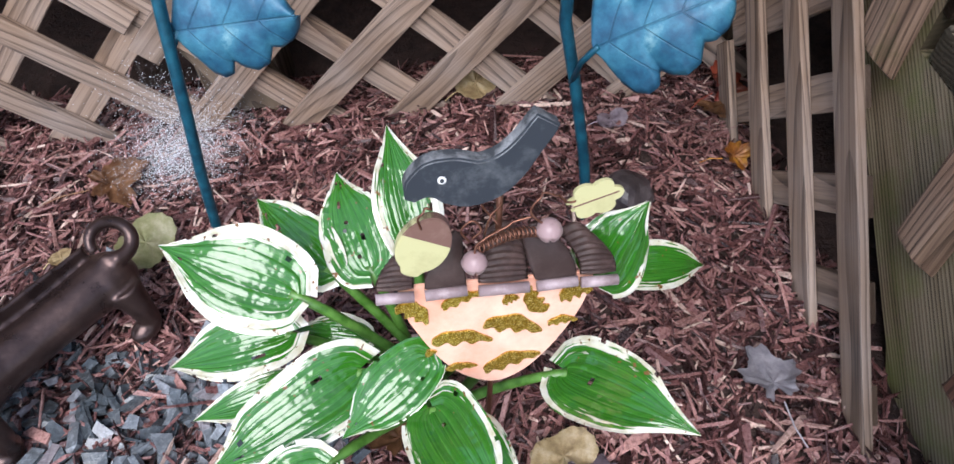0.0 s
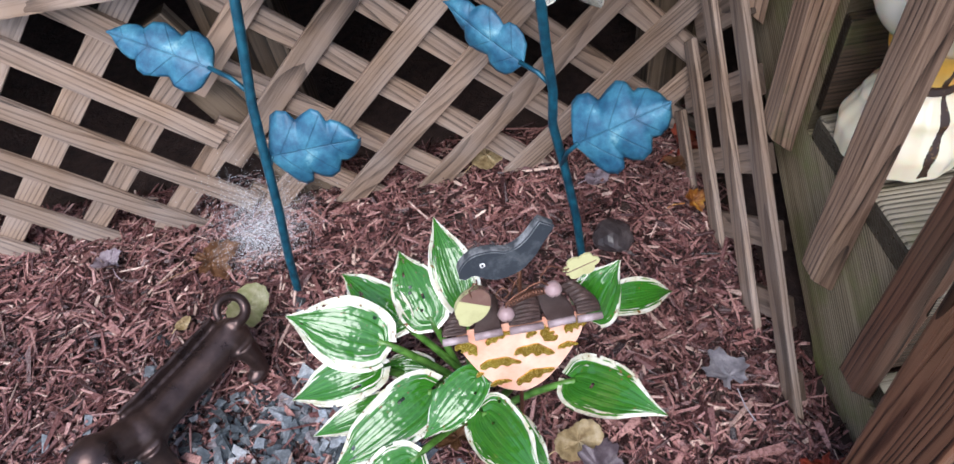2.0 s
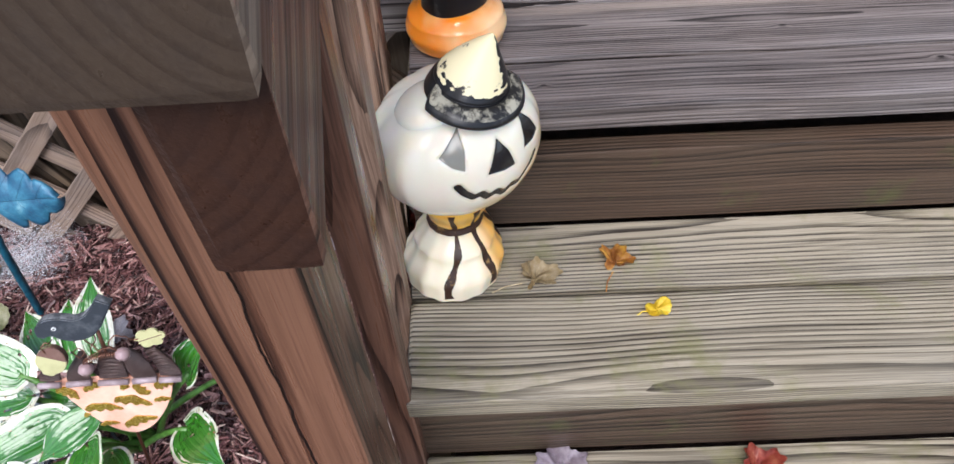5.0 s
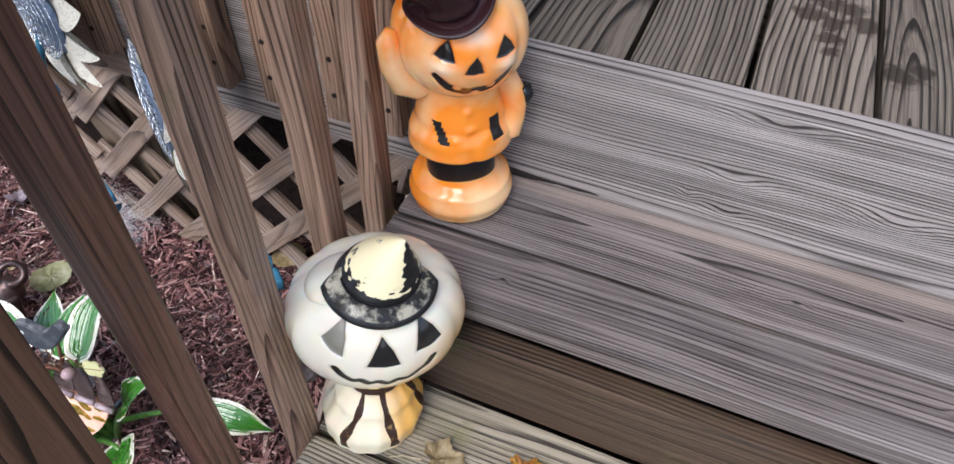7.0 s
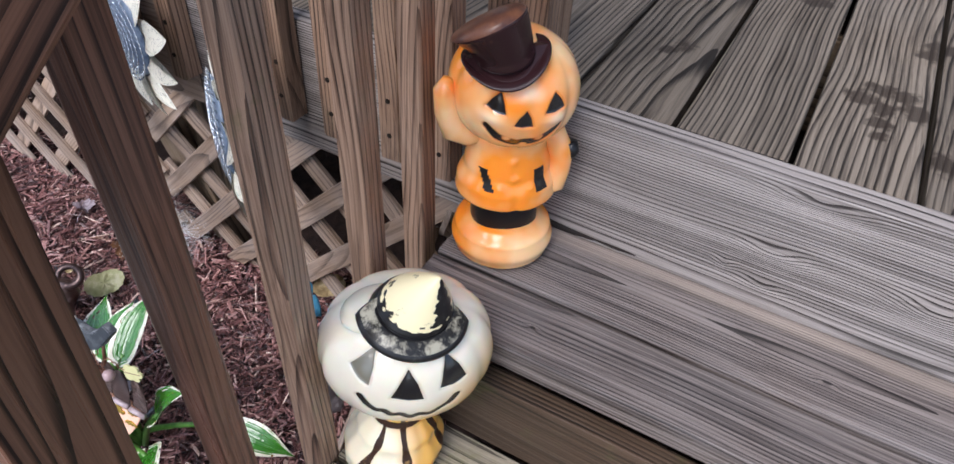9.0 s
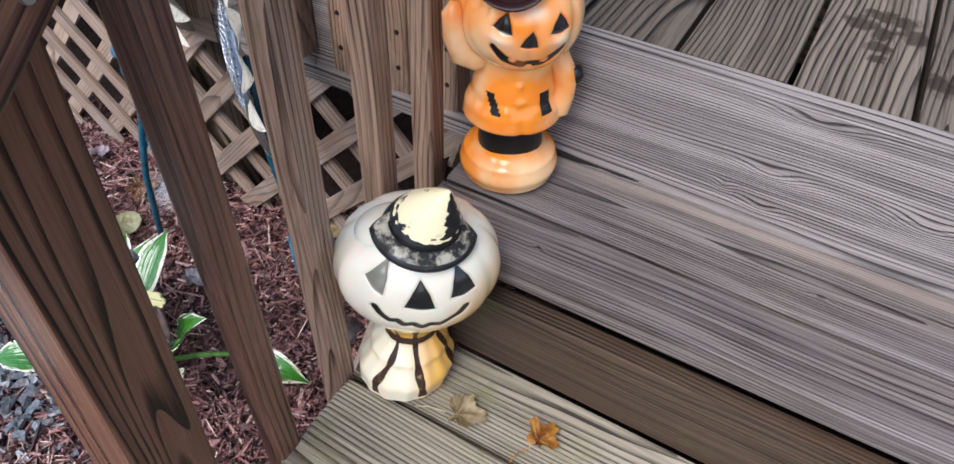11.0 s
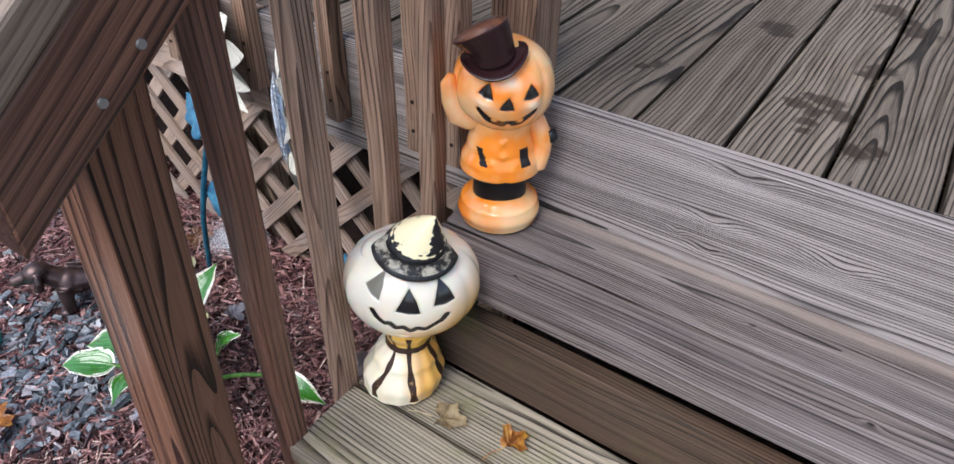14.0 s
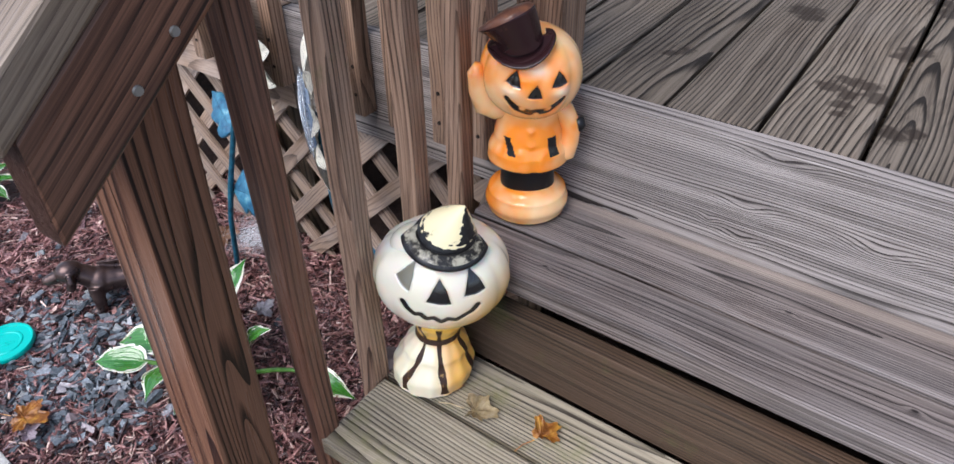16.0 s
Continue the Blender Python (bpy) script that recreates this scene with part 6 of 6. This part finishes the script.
FALLEN = (  # x, y, z, size, curl, turn, tilt, material, label, oval
    (0.755, -0.490, 0.022, 0.090, 0.12, 100, 6, L_GREY, "dry grey maple leaf lying on mulch", False),
    (0.528, -0.548, 0.022, 0.070, 0.10, 20, 5, L_TAN, "tan spotted leaf lying on mulch", True),
    (0.548, -0.592, 0.020, 0.090, 0.15, 60, 4, L_PURPLE, "wet purple-grey maple leaf on mulch", False),
    (0.568, -0.632, 0.020, 0.065, 0.2, 150, 6, L_RED, "wet red maple leaf on mulch", False),
    (0.808, -0.168, 0.024, 0.058, 0.3, 10, 18, L_ORANGE, "wet orange-brown leaf on mulch", False),
    (0.828, -0.035, 0.030, 0.085, 0.3, 40, 30, L_RED, "wet dark red leaf beside the lattice", False),
    (0.812, -0.082, 0.024, 0.070, 0.3, 140, 20, L_BROWN, "wet brown leaf beside the lattice", False),
    (0.048, -0.236, 0.030, 0.085, 0.12, 70, 25, L_PALE, "pale yellow-green leaf beside the iron statue", True),
    (-0.030, -0.120, 0.022, 0.110, 0.2, 20, 12, L_BROWN, "curled brown oak leaf on mulch", False),
    (-0.062, -0.240, 0.020, 0.030, 0.2, 50, 5, L_TAN, "small tan leaf on mulch", True),
    (0.130, -0.780, 0.022, 0.110, 0.15, 30, 5, L_ORANGE, "large rust-orange oak leaf on mulch", False),
    (0.178, -0.800, 0.020, 0.060, 0.2, 90, 8, L_LILAC, "pinkish grey leaf on mulch", False),
    (0.365, -0.515, 0.024, 0.090, 0.15, 120, 10, L_BROWN, "brown leaf under the hosta", False),
    (0.300, -0.272, 0.024, 0.075, 0.2, 80, 12, L_GREY, "pale grey leaf on mulch behind the hosta", False),
    (0.455, -0.585, 0.020, 0.060, 0.2, 10, 8, L_BROWN, "rust-brown leaf in front of the hosta", False),
    (0.480, 0.020, 0.030, 0.075, 0.2, 40, 35, L_TAN, "pale tan leaf caught behind the lattice", True),
    (0.825, -0.640, 0.030, 0.075, 0.3, 200, 30, L_RED, "wet red leaf against the newel post", False),
    (-0.22, -0.085, 0.022, 0.070, 0.25, 130, 14, L_LILAC, "pinkish dry leaf below the lattice", False),
    (0.665, -0.075, 0.020, 0.045, 0.2, 15, 8, L_LILAC, "pinkish leaf scrap on mulch", True),
    (1.055, -0.408, T1_Z + 0.004, 0.078, 0.35, 20, 0, L_TAN, "curled tan leaf on a wooden step", False),
    (1.168, -0.386, T1_Z + 0.004, 0.066, 0.3, 70, 0, L_ORANGE, "orange and brown leaf on a wooden step", False),
    (1.211, -0.466, T1_Z + 0.004, 0.036, 0.3, 20, 0, L_YELLOW, "small bright yellow leaf on a wooden step", True),
    (1.083, -0.596, T0_Z + 0.004, 0.098, 0.2, 95, 0, L_LILAC, "lilac-grey leaf on the lowest wooden step", False),
    (1.228, -0.664, T0_Z + 0.004, 0.078, 0.25, 80, 0, L_LILAC, "pale lilac leaf on the lowest wooden step", False),
    (1.352, -0.608, T0_Z + 0.004, 0.090, 0.3, 30, 0, L_RED, "red-brown curled leaf on the lowest wooden step", False),
)
for i, (x, y, z, size, curl, rz, tilt, mat, label, oval) in enumerate(FALLEN):
    lf = thing("fallen_leaf", label, "leaf", "fallen leaves", at=(x, y, z))
    m = pose(x, y, z, tilt, 0, rz)
    part("blade", maple(size, curl, i, oval), mat, lf, matrix=m)
    sx = -size * 0.25
    part("leaf_stem", tube([m @ Vector(p) for p in ((sx, 0, 0.001), (sx - size * 0.3, 0.004, 0.001), (sx - size * 0.55, 0.002, 0.0))], 0.0008, 5), mat, lf)

# ---- small things in the bed ----
m, n, l, b = shader("teal_plastic", 0.3)
b.inputs["Base Color"].default_value = (0.0, 0.42, 0.36, 1)
M_LID = m
lid = thing("plastic_lid", "round teal plastic lid with raised rings lying on mulch", "lid", at=(-0.125, -0.690, 0.018))
bm = bmesh.new()
rings = []
for r, z in ((0.0005, 0.002), (0.030, 0.002), (0.032, 0.004), (0.036, 0.004), (0.038, 0.002), (0.054, 0.002), (0.056, 0.006), (0.060, 0.006), (0.062, 0.002), (0.062, -0.006), (0.058, -0.006)):
    rings.append([bm.verts.new((r * math.cos(a), r * math.sin(a), z)) for a in (2 * math.pi * k / 56 for k in range(56))])
for r0, r1 in zip(rings, rings[1:]):
    for k in range(56):
        bm.faces.new((r0[k], r1[k], r1[(k + 1) % 56], r0[(k + 1) % 56]))
part("disc", bm, M_LID, lid, matrix=pose(-0.125, -0.690, 0.018, 3, 2, 0))
for dy, ln in ((0.006, 0.022), (-0.005, 0.018)):
    part("raised_bar", box(ln, 0.0045, 0.002, 0.0005), M_LID, lid, "raised unreadable lettering", pose(-0.120, -0.690 + dy, 0.0206, 3, 2, 35))
M_ROCK = worn_paint("dark_wet_rock", (0.030, 0.024, 0.026), (0.085, 0.07, 0.072), 0.42, 0.62, 0.28, 40)
bm = bmesh.new()
bmesh.ops.create_icosphere(bm, subdivisions=3, radius=0.034)
for v in bm.verts:
    v.co *= 1 + 0.28 * noise.noise(v.co * 26) + 0.1 * noise.noise(v.co * 70)
    v.co.z *= 0.62
tagged(part("rock", bm, M_ROCK, matrix=pose(0.662, -0.205, 0.012, 0, 0, 40)), "dark wet rock lying on mulch beside a flower stake", "rock")
m, n, l, b = shader("pale_concrete", 0.8)
tc = n.new("ShaderNodeTexCoord")
k = noise_tex(n, l, tc.outputs["Object"], 120, 6, 0.7)
l.new(ramp(n, l, k, ((0.3, (0.30, 0.29, 0.27)), (0.7, (0.48, 0.47, 0.44)))), b.inputs["Base Color"])
bump(n, l, b, k, 0.5, 0.002)
tagged(part("paver", box(0.42, 0.30, 0.05, 0.006), m, matrix=pose(0.000, -0.992, -0.004, 0, 0, -3)), "pale concrete paver at the edge of the bed", "paver")
# funnel web hung with dew
M_SILK, n, l, b = shader("dewy_silk", 0.35)
b.inputs["Base Color"].default_value = (0.82, 0.84, 0.88, 1)
b.inputs["Alpha"].default_value = 0.30
M_DEW, n, l, b = shader("dew_drop", 0.12)
b.inputs["Base Color"].default_value = (0.86, 0.88, 0.92, 1)
rng = random.Random(12)
web = thing("spider_web", "pale dewy spider web between lattice, flower stem and mulch", "spider web")
silk, dew = bmesh.new(), bmesh.new()


def strand(a, b3):
    d = (b3 - a).normalized()
    s = d.orthogonal().normalized() * 0.0001
    t = d.cross(s).normalized() * 0.00012
    ra = [silk.verts.new(a + q) for q in (s, t, -s)]
    rb = [silk.verts.new(b3 + q) for q in (s, t, -s)]
    for q in range(3):
        silk.faces.new((ra[q], ra[(q + 1) % 3], rb[(q + 1) % 3], rb[q]))


for i in range(620):
    cx, cy = rng.gauss(0.060, 0.042), rng.gauss(-0.080, 0.034)
    a = Vector((cx, min(cy, -0.015), 0.022 + 0.02 * rng.random()))
    ang, ln = rng.uniform(0, 6.28), rng.uniform(0.012, 0.045)
    b3 = a + Vector((math.cos(ang) * ln, math.sin(ang) * ln, rng.uniform(-0.010, 0.016)))
    if i % 7 == 0:
        b3 = Vector((cx + rng.uniform(-0.05, 0.05), -0.013, rng.uniform(0.03, 0.14)))
    b3.y = min(b3.y, -0.013)
    b3.z = max(b3.z, 0.018)
    strand(a, b3)
for i in range(7500):
    c = Vector((rng.gauss(0.062, 0.036), rng.gauss(-0.082, 0.032), 0.020 + abs(rng.gauss(0.0, 0.016))))
    if i % 5 == 0:
        c = Vector((rng.gauss(0.055, 0.045), -0.0135, abs(rng.gauss(0.02, 0.05)) + 0.01))
    c.y = min(c.y, -0.0135)
    r = rng.uniform(0.00025, 0.00085)
    v = [dew.verts.new(c + Vector(o) * r) for o in ((1, 0, 0), (-1, 0, 0), (0, 1, 0), (0, -1, 0), (0, 0, 1), (0, 0, -1))]
    for f in ((0, 2, 4), (2, 1, 4), (1, 3, 4), (3, 0, 4), (2, 0, 5), (1, 2, 5), (3, 1, 5), (0, 3, 5)):
        dew.faces.new([v[z] for z in f])
part("silk", silk, M_SILK, web, "fine pale strands")["kind"] = "stuff"
part("dew", dew, M_DEW, web, "tiny bright dew drops", smooth=True)["kind"] = "stuff"
